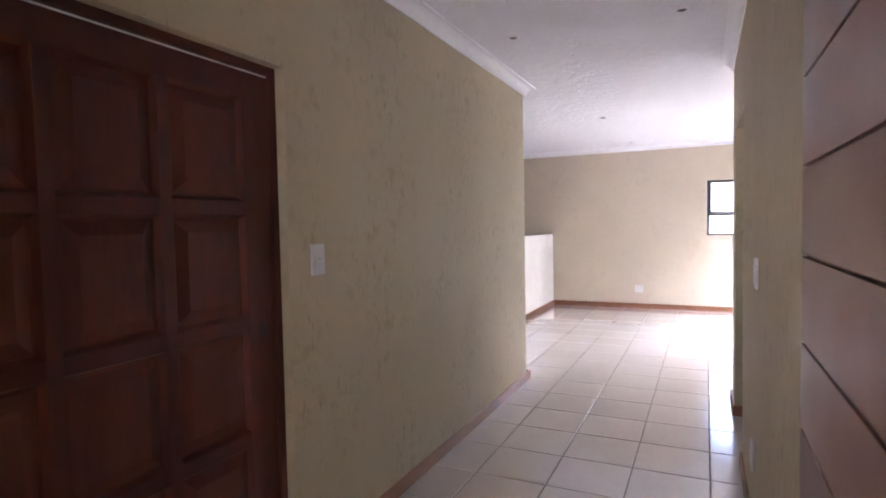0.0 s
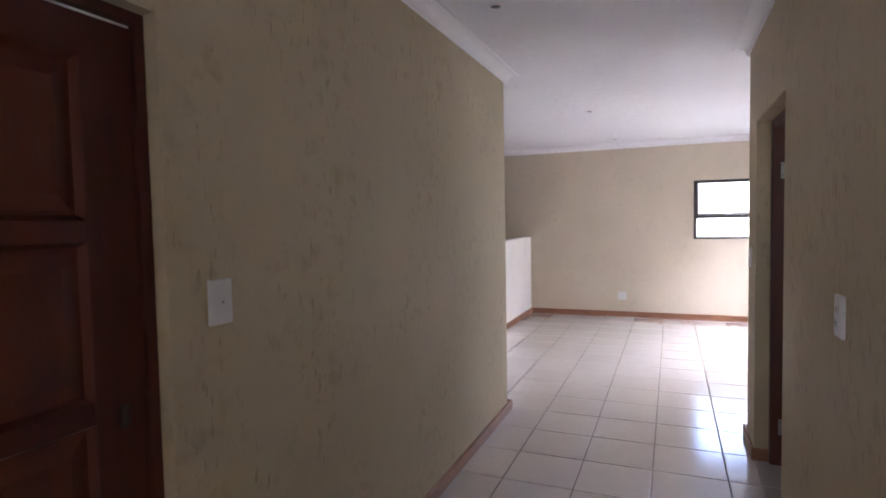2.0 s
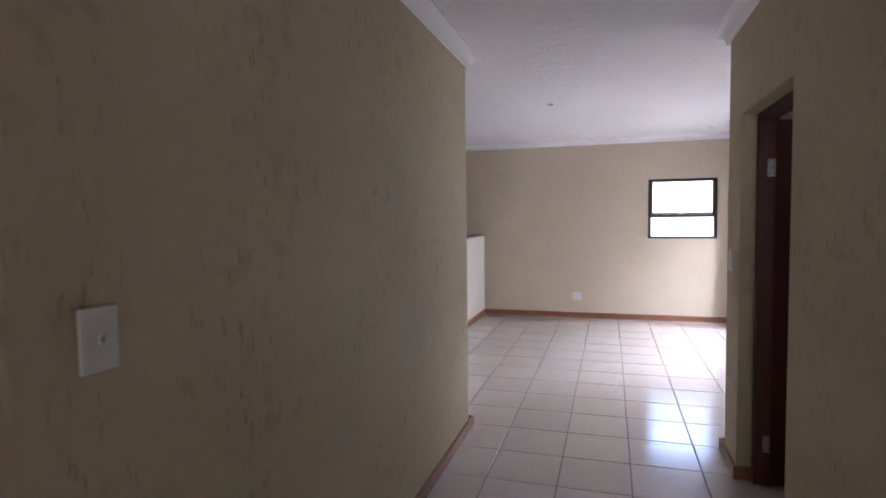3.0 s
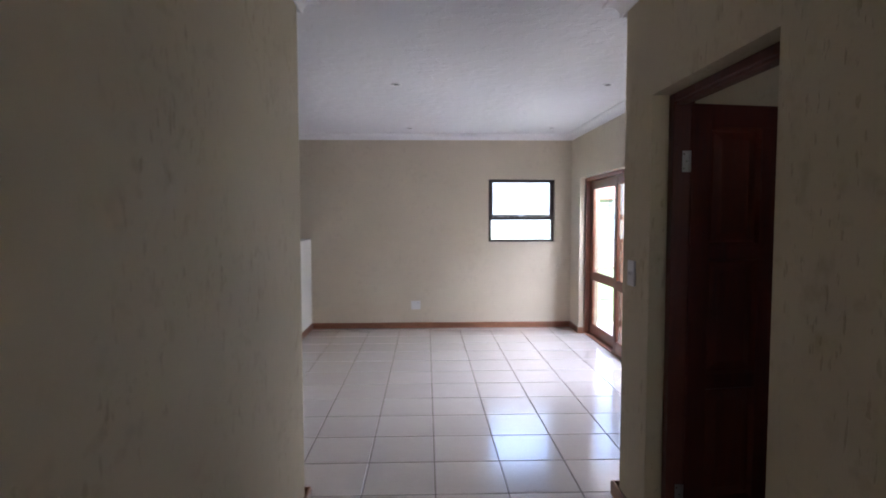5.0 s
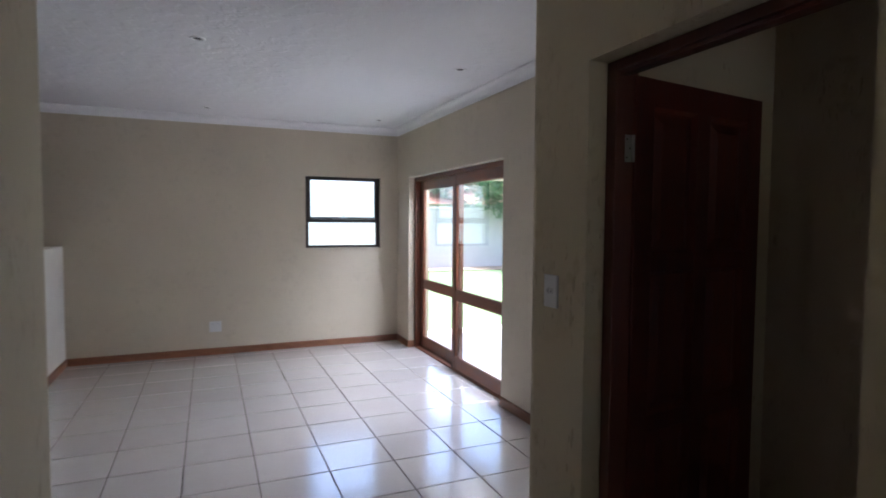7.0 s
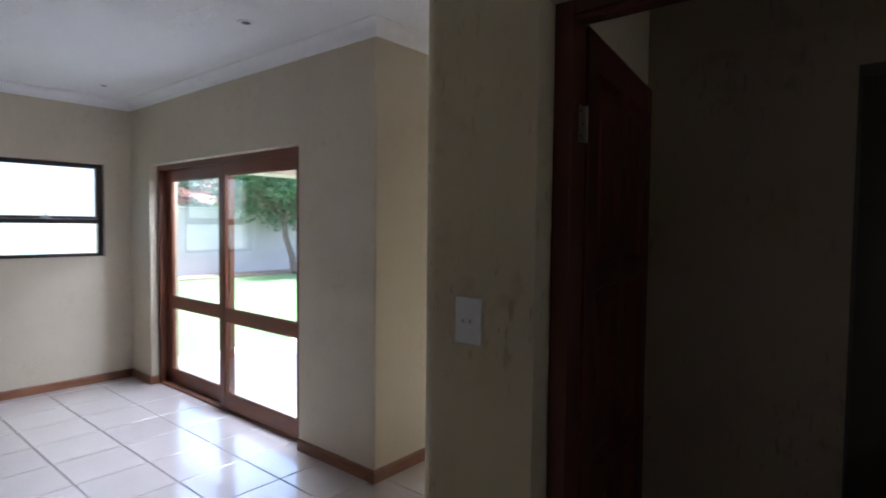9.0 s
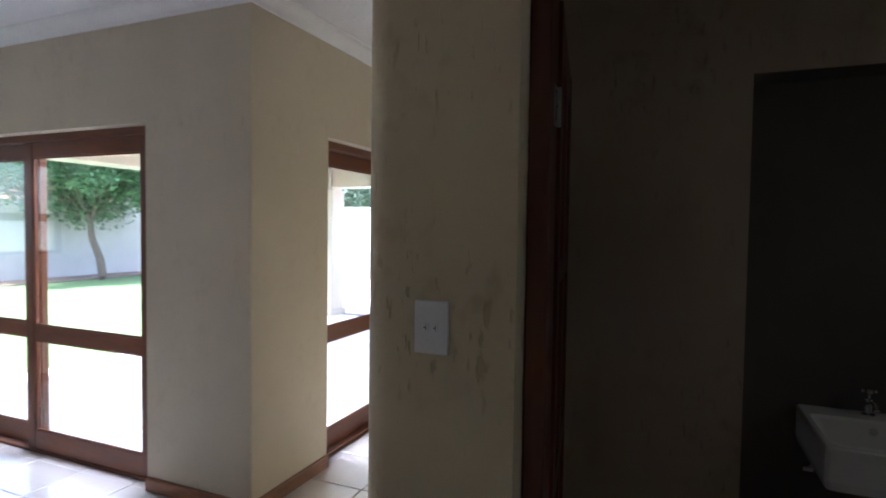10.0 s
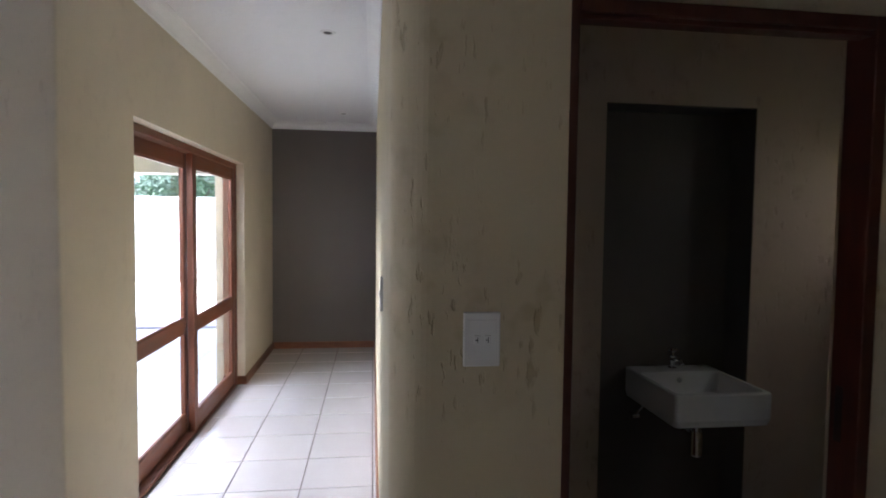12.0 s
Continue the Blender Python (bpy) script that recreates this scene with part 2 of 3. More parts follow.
def sweep(name, path, profile, material, label, category="trim"):
    """A profile of (out, z) swept with mitres along a plan path; out points to the left of the way."""
    bm = bmesh.new()
    pts = [Vector(p) for p in path]
    rows = []
    for i, p in enumerate(pts):
        d0 = (p - pts[i - 1]).normalized() if i else None
        d1 = (pts[i + 1] - p).normalized() if i < len(pts) - 1 else None
        n0 = Vector((-d0.y, d0.x)) if d0 else None
        n1 = Vector((-d1.y, d1.x)) if d1 else None
        n = n0 if n1 is None else n1 if n0 is None else (n0 + n1) / (1 + n0.dot(n1))
        rows.append([bm.verts.new((p.x + n.x * o, p.y + n.y * o, z)) for o, z in profile])
    k = len(profile)
    for a, b in zip(rows, rows[1:]):
        for j in range(k):
            bm.faces.new((a[j], a[(j + 1) % k], b[(j + 1) % k], b[j]))
    bm.faces.new(rows[0][::-1])
    bm.faces.new(rows[-1])
    return tagged(link_mesh(name, bm, material), label, category, kind="structure")


def structure(name, bm, material, label, category="wall"):
    return tagged(link_mesh(name, bm, material), label, category, kind="structure")


# ---- the plan ----
XL, YL = 0.01, 4.975            # hall wall on the west, and its end
XR, YP = 1.768, 4.995            # hall wall on the east, and its end
YF = 9.887                     # far wall of the living room
XE, YC = 2.791, 6.260           # wall with the first sliding door, and the outer corner
XG = 7.45                      # grey end wall
XW = -3.6                      # west end of the living room
H = 2.793                      # ceiling
S1A, S1B = 7.027, 9.43          # first sliding door, along y
S2A, S2B = 3.488, 5.95         # second sliding door, along x
SH = 2.125                     # height of the patio door
SH1 = 2.14                     # height of the garden door
WA, WB, WH = 3.60, 4.56, 2.19  # cloakroom opening
LA, LB, LH = 0.20, 1.608, 2.158  # opening of the panelled double door
WX0, WX1, WZ0, WZ1 = 1.586, 2.552, 1.244, 2.152  # window
LOW_X, LOW_H = -0.968, 1.30     # low wall
FY = -0.20                     # inner face of the front wall
T = 0.27

# walls
bm = bmesh.new()
soft_end = [(XL - 0.025 + 0.025 * math.cos(math.pi / 2 * i / 14), YL - 0.36 + 0.36 * math.sin(math.pi / 2 * i / 14)) for i in range(15)]
add_prism(bm, [(XL, LB)] + soft_end + [(XW - T, YL), (XW - T, YL - T), (XL - T, YL - T), (XL - T, LB)], 0, H)
add_box(bm, XL - T, XL, FY - T, LA, 0, H)
add_box(bm, XL - T, XL, LA, LB, LH, H)
structure("wall_west_hall", bm, WALL, "beige trowelled plaster hall wall with a rounded end corner")

bm = bmesh.new()
add_box(bm, XR, XR + 0.24, FY - T, WA, 0, H)
add_prism(bm, [(XR, WB)] + rounded((XR, 0), (XR, YP), (9, YP), 0.10, 12) + [(XG, YP), (XG, YP - 0.30), (XR + 0.24, YP - 0.30), (XR + 0.24, WB)], 0, H)
add_box(bm, XR, XR + 0.24, WA, WB, WH, H)
structure("wall_east_hall", bm, WALL, "beige trowelled plaster hall wall with a cloakroom doorway")

bm = bmesh.new()
add_box(bm, XW - T, WX0, YF, YF + T, 0, H)
add_box(bm, WX1, XE, YF, YF + T, 0, H)
add_box(bm, WX0, WX1, YF, YF + T, 0, WZ0)
add_box(bm, WX0, WX1, YF, YF + T, WZ1, H)
structure("wall_north", bm, WALL_SMOOTH, "beige plaster far wall with a small window")

bm = bmesh.new()
add_prism(bm, [(XE, S1A)] + rounded((XE, 9), (XE, YC), (9, YC), 0.012, 3) + [(S2A, YC), (S2A, YC + T), (XE + T, YC + T), (XE + T, S1A)], 0, H)
add_box(bm, XE, XE + T, S1B, YF + T, 0, H)
add_box(bm, XE, XE + T, S1A, S1B, SH1, H)
add_box(bm, S2B, XG + T, YC, YC + T, 0, H)
add_box(bm, S2A, S2B, YC, YC + T, SH, H)
structure("wall_east_living", bm, WALL_SMOOTH, "beige plaster wall with an outer corner and two sliding doors")

structure("wall_grey_end", box(XG, XG + T, YP - 0.30, YC, 0, H), GREY_WALL, "charcoal grey painted end wall")
structure("wall_low", box(LOW_X - 0.14, LOW_X, YL, YF, 0, LOW_H, 0.008), plaster("cream_paint", (0.78, 0.75, 0.69), 0.1), "chest-high cream plastered low wall")
structure("wall_west_end", box(XW - T, XW, YL, YF, 0, H), WALL_SMOOTH, "plain beige plaster end wall")
bm = bmesh.new()
add_box(bm, XL, 0.66, FY - T, FY, 0, H)
add_box(bm, 0.66, XR, FY - T, FY, 2.16, H)
structure("wall_front", bm, WALL, "beige plaster front wall with an open doorway")

# cloakroom shell with a tall niche
CX, NY0, NY1, NH, ND = 2.94, 3.188, 3.953, 2.167, 0.18
bm = bmesh.new()
add_box(bm, CX, CX + T, 2.5, NY0, 0, H)
add_box(bm, CX, CX + T, NY1, YP - 0.30, 0, H)
add_box(bm, CX, CX + T, NY0, NY1, NH, H)
structure("wall_cloakroom_east", bm, WALL_CLOAK, "beige plaster cloakroom wall round a niche")
# unseen wall; its high opening is made up to let the fill lamp in
bm = bmesh.new()
add_box(bm, XR + 0.24, 2.15, 2.25, 2.5, 0, H)
add_box(bm, 2.75, CX + T, 2.25, 2.5, 0, H)
add_box(bm, 2.15, 2.75, 2.25, 2.5, 0, 1.5)
add_box(bm, 2.15, 2.75, 2.25, 2.5, 2.1, H)
structure("wall_cloakroom_south", bm, WALL_CLOAK, "beige plaster cloakroom wall with an added unseen high opening for the fill lamp")
bm = bmesh.new()
add_box(bm, CX + ND, CX + T - 0.003, NY0, NY1, 0, NH)
add_box(bm, CX + 0.002, CX + ND, NY0, NY0 + 0.004, 0, NH)
add_box(bm, CX + 0.002, CX + ND, NY1 - 0.004, NY1, 0, NH)
add_box(bm, CX + 0.002, CX + ND, NY0 + 0.004, NY1 - 0.004, NH - 0.004, NH)
structure("wall_niche", bm, NICHE, "dark brown painted niche lining behind the basin")

# ceilings
structure("ceiling", add_prism(bmesh.new(), [(XW - T, FY - T), (XG + T, FY - T), (XG + T, YC + T), (XE + T, YC + T), (XE + T, YF + T), (XW - T, YF + T)], H, H + 0.15),
          CEILING, "white textured plaster ceiling", "ceiling")

# cornice: a cove with a small step at each edge
cove = [(0.0, H - 0.085), (0.008, H - 0.085), (0.010, H - 0.076)]
cove += [(0.010 + 0.066 * (1 - math.cos(math.pi / 2 * i / 6)), H - 0.076 + 0.066 * math.sin(math.pi / 2 * i / 6)) for i in range(1, 7)]
cove += [(0.085, H - 0.008), (0.085, H), (0.0, H)]
sweep("cornice_west", [(XW, YL), (XL, YL), (XL, FY)][::-1], [(-o, z) for o, z in cove], CORNICE, "white plaster cove cornice")
sweep("cornice_main", [(XR, FY), (XR, YP), (XG, YP), (XG, YC), (XE, YC), (XE, YF), (XW, YF), (XW, YL)], cove, CORNICE, "white plaster cove cornice")

# skirting boards
SK = [(0.0, 0.0), (0.016, 0.0), (0.016, 0.068), (0.010, 0.08), (0.0, 0.08)]
SKL = "reddish varnished wooden skirting board"
REV = 0.07
sweep("baseboard", [(LOW_X - 0.14, YF), (XW, YF)], SK, SKIRT, SKL)
sweep("baseboard_left", [(XL, LB), (XL, YL), (LOW_X, YL), (LOW_X, YF), (XE, YF), (XE, S1B), (XE + REV, S1B)], [(-o, z) for o, z in SK], SKIRT, SKL)
sweep("baseboard_corner", [(XE, S1A), (XE, YC), (S2A, YC)], [(-o, z) for o, z in SK], SKIRT, SKL)
sweep("baseboard_right", [(S2B, YC + REV), (S2B, YC), (XG, YC), (XG, YP), (XR, YP), (XR, WB), (XR + 0.085, WB)], [(-o, z) for o, z in SK], SKIRT, SKL)
sweep("baseboard_hall", [(XR + 0.085, WA), (XR, WA), (XR, FY)], [(-o, z) for o, z in SK], SKIRT, SKL)


# ---- sliding doors ----
def sliding_door(name, m, label, W, near_leaf_inside=True, Hh=SH):
    """Two wooden leaves on two tracks. Own space: x along the opening (0..W), y outward, z up."""
    d = thing(name, label, "sliding door", m, kind="structure")
    fb, fd = 0.05, 0.12
    y0 = REV
    part("jamb", box(0.002, fb, y0, y0 + fd, 0.0, Hh - 0.002, 0.003), FRAME_V, d)
    part("jamb", box(W - fb, W - 0.002, y0, y0 + fd, 0.0, Hh - 0.002, 0.003), FRAME_V, d)
    part("head", box(fb, W - fb, y0, y0 + fd, Hh - fb, Hh - 0.002, 0.003), FRAME_H, d)
    part("sill", box(fb, W - fb, y0, y0 + fd, 0.0, 0.018, 0.004), SILL_WOOD, d, "dull worn wooden sill")
    half = W / 2 + 0.04

    def leaf(xa, xb, ya):
        lf = thing("leaf", "varnished hardwood glazed leaf", "")
        del lf["label"]
        lf.parent = d
        st, th, zb, zt = 0.085, 0.045, 0.019, Hh - fb - 0.002
        yb = ya + th

        def sub(n, b, mat, lab=""):
            return tagged(link_mesh(n, b, mat, lf), lab)
        sub("stile", box(xa, xa + st, ya, yb, zb, zt, 0.004), FRAME_V)
        sub("stile", box(xb - st, xb, ya, yb, zb, zt, 0.004), FRAME_V)
        sub("bottom_rail", box(xa + st, xb - st, ya + 0.002, yb - 0.002, zb, 0.15, 0.004), FRAME_H)
        sub("top_rail", box(xa + st, xb - st, ya + 0.002, yb - 0.002, Hh - 0.15, zt, 0.004), FRAME_H)
        sub("mid_rail", box(xa + st, xb - st, ya + 0.002, yb - 0.002, 0.765, 0.865, 0.004), FRAME_H)
        for za, zc in ((0.15, 0.765), (0.865, Hh - 0.15)):
            g = sub("pane", box(xa + st - 0.004, xb - st + 0.004, ya + 0.019, ya + 0.025, za - 0.004, zc + 0.004), GLASS, "clear glass pane")
            g.visible_shadow = False
            for q, (ba, bb) in enumerate(((xa + st, xa + st + 0.012), (xb - st - 0.012, xb - st))):
                sub("glazing_bead", box(ba, bb, ya + 0.006, ya + 0.018, za, zc, 0.002), FRAME_V)
            sub("glazing_bead", box(xa + st + 0.012, xb - st - 0.012, ya + 0.006, ya + 0.018, za, za + 0.012, 0.002), FRAME_H)
            sub("glazing_bead", box(xa + st + 0.012, xb - st - 0.012, ya + 0.006, ya + 0.018, zc - 0.012, zc, 0.002), FRAME_H)
        return lf
    inner, outer = y0 + 0.008, y0 + 0.066
    leaf(fb + 0.002, half, inner if near_leaf_inside else outer)
    leaf(W - half, W - fb - 0.002, outer if near_leaf_inside else inner)
    return d


sliding_door("sliding_door", Matrix.Translation((XE, S1A, 0)) @ Matrix(((0, 1, 0, 0), (1, 0, 0, 0), (0, 0, 1, 0), (0, 0, 0, 1))),
             "varnished reddish hardwood glazed sliding door, closed", S1B - S1A, Hh=SH1)
sliding_door("sliding_door", Matrix.Translation((S2A, YC, 0)), "varnished reddish hardwood glazed sliding door, closed, to the patio", S2B - S2A, False)


# ---- window ----
def small_window():
    w = thing("window_1", "dark bronze aluminium window with two panes", "window", pose((WX0 + WX1) / 2, YF, WZ0), kind="structure")
    W, Hh, y0, y1 = (WX1 - WX0) / 2, WZ1 - WZ0, 0.05, 0.10
    f = 0.045
    part("window_frame", add_box(add_box(box(-W + 0.002, -W + f, y0, y1, 0.002, Hh - 0.002, 0.003), W - f, W - 0.002, y0, y1, 0.002, Hh - 0.002, 0.003),
                                 -W + f, W - f, y0, y1, Hh - f, Hh - 0.002, 0.003), BRONZE, w)
    part("bottom_rail", box(-W + f, W - f, y0, y1, 0.002, f - 0.008, 0.003), BRONZE, w)
    zt = Hh * 0.385
    part("transom", box(-W + f, W - f, y0, y1, zt - 0.025, zt + 0.02, 0.003), BRONZE, w)
    s = part("sash", box(-W + f, W - f, y0 - 0.012, y1 - 0.02, zt + 0.021, zt + 0.048, 0.003), BRONZE, w, "top-hung opening sash")
    tagged(link_mesh("stile", box(-W + f, -W + f + 0.022, y0 - 0.012, y1 - 0.02, zt + 0.048, Hh - f, 0.003), BRONZE, s))
    tagged(link_mesh("stile", box(W - f - 0.022, W - f, y0 - 0.012, y1 - 0.02, zt + 0.048, Hh - f, 0.003), BRONZE, s))
    for za, zb in ((f - 0.008, zt - 0.025), (zt + 0.048, Hh - f)):
        g = part("pane", box(-W + f - 0.002, W - f + 0.002, y0 + 0.018, y0 + 0.023, za, zb), GLASS, w, "clear glass pane")
        g.visible_shadow = False
    bmh = add_box(bmesh.new(), -0.045, 0.045, y0 - 0.024, y0 - 0.012, zt + 0.028, zt + 0.042, 0.004)
    add_box(bmh, -0.01, 0.01, y0 - 0.034, y0 - 0.02, zt + 0.03, zt + 0.085, 0.004)
    part("handle", bmh, GREY_PLASTIC, w, "grey window fastener")
    part("window_sill", box(-W + 0.002, W - 0.002, 0.004, y0, 0.0, 0.006, 0.002), WALL_SMOOTH, w)


small_window()


# ---- panelled double door ----
def raised_panel(bm, y0, y1, z0, z1, x, depth=0.02):
    """A fielded panel facing +x, lying at x, its border sunk by depth."""
    rings = []
    for off, dx in ((0.0, 0.0), (0.012, -depth), (0.022, -depth), (0.062, -depth * 0.25), (0.068, -depth * 0.25)):
        rings.append([bm.verts.new((x + dx, a, b)) for a, b in ((y0 + off, z0 + off), (y1 - off, z0 + off), (y1 - off, z1 - off), (y0 + off, z1 - off))])
    for a, b in zip(rings, rings[1:]):
        for k in range(4):
            bm.faces.new((a[k], a[(k + 1) % 4], b[(k + 1) % 4], b[k]))
    bm.faces.new(rings[-1])
    back = [bm.verts.new((x - 0.034, v.co.y, v.co.z)) for v in rings[0]]
    for k in range(4):
        bm.faces.new((rings[0][k], back[k], back[(k + 1) % 4], rings[0][(k + 1) % 4]))
    bm.faces.new(back[::-1])
    return bm


def panelled_leaf(parent, y0, y1, x, cols, rows, z0, z1, side, mid, top, rail, bottom, keyhole=None):
    """Stiles, rails and fielded panels of one leaf facing +x."""
    lf = thing("leaf", "", "")
    lf.parent = parent

    def sub(n, b, mat, lab=""):
        return tagged(link_mesh(n, b, mat, lf), lab)
    pw = (y1 - y0 - 2 * side - (cols - 1) * mid) / cols
    ph = (z1 - z0 - top - bottom - (rows - 1) * rail) / rows
    ys = [y0 + side + i * (pw + mid) for i in range(cols)]
    zs = [z0 + bottom + j * (ph + rail) for j in range(rows)]
    sub("stile", box(y0=y0, y1=y0 + side, x0=x - 0.04, x1=x, z0=z0, z1=z1, bevel=0.003), DOOR_DARK)
    sub("stile", box(y0=y1 - side, y1=y1, x0=x - 0.04, x1=x, z0=z0, z1=z1, bevel=0.003), DOOR_DARK)
    for a in ys[1:]:
        sub("muntin", box(x - 0.039, x - 0.001, a - mid, a, z0 + bottom, z1 - top, 0.002), DOOR_DARK)
    for j in range(rows + 1):
        za = z0 if j == 0 else zs[j - 1] + ph
        zb = zs[j] if j < rows else z1
        for i, a in enumerate(ys if 0 < j < rows else ys[:1]):
            sub("rail", box(x - 0.038, x - 0.002, a, (a + pw) if 0 < j < rows else y1 - side, za, zb, 0.002), DOOR_DARK)
    for a in ys:
        for c in zs:
            sub("panel", raised_panel(bmesh.new(), a, a + pw, c, c + ph, x - 0.004), DOOR_PANEL)
    if keyhole:
        sub("keyhole_plate", box(x, x + 0.004, keyhole[0] - 0.012, keyhole[0] + 0.012, keyhole[1] - 0.03, keyhole[1] + 0.03, 0.0015), BRONZE, "small dark keyhole plate")
    return lf


dd = thing("door_panelled", "wide dark mahogany door with raised panels, closed", "door", kind="structure")
XD = XL - 0.055
part("jamb", box(XD - 0.06, XD + 0.012, LB - 0.034, LB - 0.002, 0, LH - 0.002, 0.003), DOOR_DARK, dd)
part("jamb", box(XD - 0.06, XD + 0.012, LA + 0.002, LA + 0.034, 0, LH - 0.002, 0.003), DOOR_DARK, dd)
part("head", box(XD - 0.06, XD + 0.012, LA + 0.034, LB - 0.034, LH - 0.036, LH - 0.002, 0.003), DOOR_DARK, dd)
panelled_leaf(dd, LA + 0.036, LB - 0.036, XD, 3, 4, 0.008, LH - 0.046, 0.14, 0.045, 0.102, 0.055, 0.25, (LB - 0.1, 1.105))
# pale strip put in for the line of light over the leaf
part("draught_strip", box(XD - 0.03, XD - 0.004, LA + 0.036, LB - 0.036, LH - 0.044, LH - 0.038, 0.001), CORNICE, dd, "pale strip painted as the line of light above the door leaf")
structure("wall_behind_door", box(XL - T - 0.03, XL - T - 0.005, LA - 0.1, LB + 0.1, 0, LH + 0.1), WALL, "plain plaster behind the panelled door")


# ---- cloakroom door and frame ----
cd = thing("door_frame", "dark reddish hardwood door frame in the cloakroom doorway", "door frame", kind="structure")
FX0, FX1 = XR + 0.082, XR + 0.185
part("jamb", box(FX0, FX1, WB - 0.055, WB - 0.002, 0, WH - 0.002, 0.004), FRAME_DARK, cd)
part("jamb", box(FX0, FX1, WA + 0.002, WA + 0.042, 0, WH - 0.002, 0.004), FRAME_DARK, cd)
part("head", box(FX0, FX1, WA + 0.042, WB - 0.055, WH - 0.04, WH - 0.002, 0.004), FRAME_DARK, cd)
part("door_stop", box(FX0 + 0.012, FX0 + 0.06, WA + 0.042, WB - 0.055, WH - 0.054, WH - 0.0405, 0.002), FRAME_DARK, cd)
part("strike_plate", box(FX0 + 0.055, FX0 + 0.082, WA + 0.042, WA + 0.0445, 0.95, 1.12, 0.001), BRONZE, cd, "dark strike plate")
for z in (0.25, 1.87):
    hb = bmesh.new()
    add_box(hb, FX0 + 0.045, FX0 + 0.075, WB - 0.0575, WB - 0.0545, z - 0.05, z + 0.05, 0.001)
    add_tube(hb, [(FX0 + 0.079, WB - 0.061, z - 0.05), (FX0 + 0.079, WB - 0.061, z + 0.05)], 0.0055, 10)
    leaf_plate = part("hinge", hb, STEEL, cd, "steel butt hinge")
    for dz, dx in ((-0.034, 0.052), (0.0, 0.066), (0.034, 0.052)):
        part("screw", add_tube(bmesh.new(), [(FX0 + dx, WB - 0.0574, z + dz), (FX0 + dx, WB - 0.0588, z + dz)], 0.0035, 10), BRONZE, leaf_plate, "dark countersunk screw")

door = thing("door_cloakroom", "dark mahogany panelled door standing open into the cloakroom", "door", kind="structure",
             m=Matrix.Translation((FX0 + 0.085, WB - 0.065, 0)) @ pose(0, 0, 0, 0, 0, -82))
panelled_leaf(door, 0.0, 0.83, 0.0, 2, 3, 0.008, 2.14, 0.105, 0.085, 0.105, 0.07, 0.2)
for o in [c for c in door.children_recursive]:
    if o.parent == door:
        o.matrix_basis = Matrix.Identity(4)


# ---- front door leaf, open against the hall wall ----
fd_ = thing("front_door", "reddish veneered front door with level grooves, standing open", "door", kind="structure")
ya, yb, xf, xb_ = FY + 0.06, 0.757, 1.683, 1.727
zs = [0.008] + [round(1.455 + 0.124 * k, 4) for k in range(-11, 6)] + [2.12]
zs = sorted(v for v in zs if 0 < v < 2.13)
part("core", box(xf + 0.006, xb_, ya, yb - 0.0, 0.008, 2.12), DOOR_DARK, fd_, "dark core seen in the grooves")
for a, b in zip(zs, zs[1:]):
    part("board", box(xf, xf + 0.006, ya, yb, a + 0.0022, b - 0.0022, 0.001), SLAB, fd_)
    part("edge_lipping", box(xf + 0.006, xb_, yb, yb + 0.006, a + 0.004, b - 0.004, 0.0015), SLAB, fd_)
part("latch_plate", box(xf + 0.012, xf + 0.032, yb + 0.006, yb + 0.0085, 1.12, 1.20, 0.001), BRONZE, fd_, "dark latch plate on the door edge")
part("keyhole", add_lathe(bmesh.new(), [(0.0, 0.0), (0.011, 0.0), (0.011, 0.003), (0.006, 0.004), (0.0, 0.004)], 20), BRONZE, fd_, "dark keyhole rose")
fd_.children[-1].matrix_basis = pose(xf, yb - 0.05, 1.12, 0, -90, 0)


# ---- switches and sockets ----
def wall_plate(name, m, label, category, w, h, rockers, group=""):
    """Plate facing +x in its own space, back at x = 0."""
    t = thing(name, label, category, m, group)
    part("plate", box(0.0, 0.011, -w / 2, w / 2, -h / 2, h / 2, 0.004, 3), WHITE_PLASTIC, t)
    part("insert", box(0.011, 0.0125, -w * 0.40, w * 0.40, -h * 0.36, h * 0.36, 0.0008), WHITE_PLASTIC, t)
    for (ry, rz, rw, rh) in rockers:
        r = part("rocker", box(0.0125, 0.0165, ry - rw / 2, ry + rw / 2, rz - rh / 2, rz + rh / 2, 0.0012), WHITE_PLASTIC, t)
        mk = box(0.0165, 0.0169, ry - rw * 0.30, ry + rw * 0.05, rz - 0.0012, rz + 0.0012)
        part("mark", add_box(mk, 0.0165, 0.0169, ry + rw * 0.05, ry + rw * 0.16, rz - rh * 0.32, rz + rh * 0.32), BLACK, t, "small dark switch mark")
    return t


east = Matrix.Identity(4)
west_face = pose(0, 0, 0, 0, 0, 180)
two = [(-0.013, 0.0, 0.016, 0.022), (0.013, 0.0, 0.016, 0.022)]
wall_plate("light_switch", Matrix.Translation((XL, 1.787, 1.366)), "white plastic light switch on beige plaster", "light switch", 0.09, 0.136, [(0, 0, 0.016, 0.022)], "wall switches")
wall_plate("light_switch", Matrix.Translation((XR, 4.772, 1.312)) @ west_face, "white plastic double light switch beside the cloakroom doorway", "light switch", 0.092, 0.134, two, "wall switches")
wall_plate("light_switch", Matrix.Translation((XR, 2.61, 1.268)) @ west_face, "white plastic double light switch on beige plaster", "light switch", 0.092, 0.136, [(0, 0.022, 0.03, 0.03), (0, -0.022, 0.03, 0.03)], "wall switches")
wall_plate("light_switch", Matrix.Translation((2.72, YP, 1.30)) @ pose(0, 0, 0, 0, 0, 90), "white plastic light switch on the passage wall", "light switch", 0.09, 0.134, two, "wall switches")
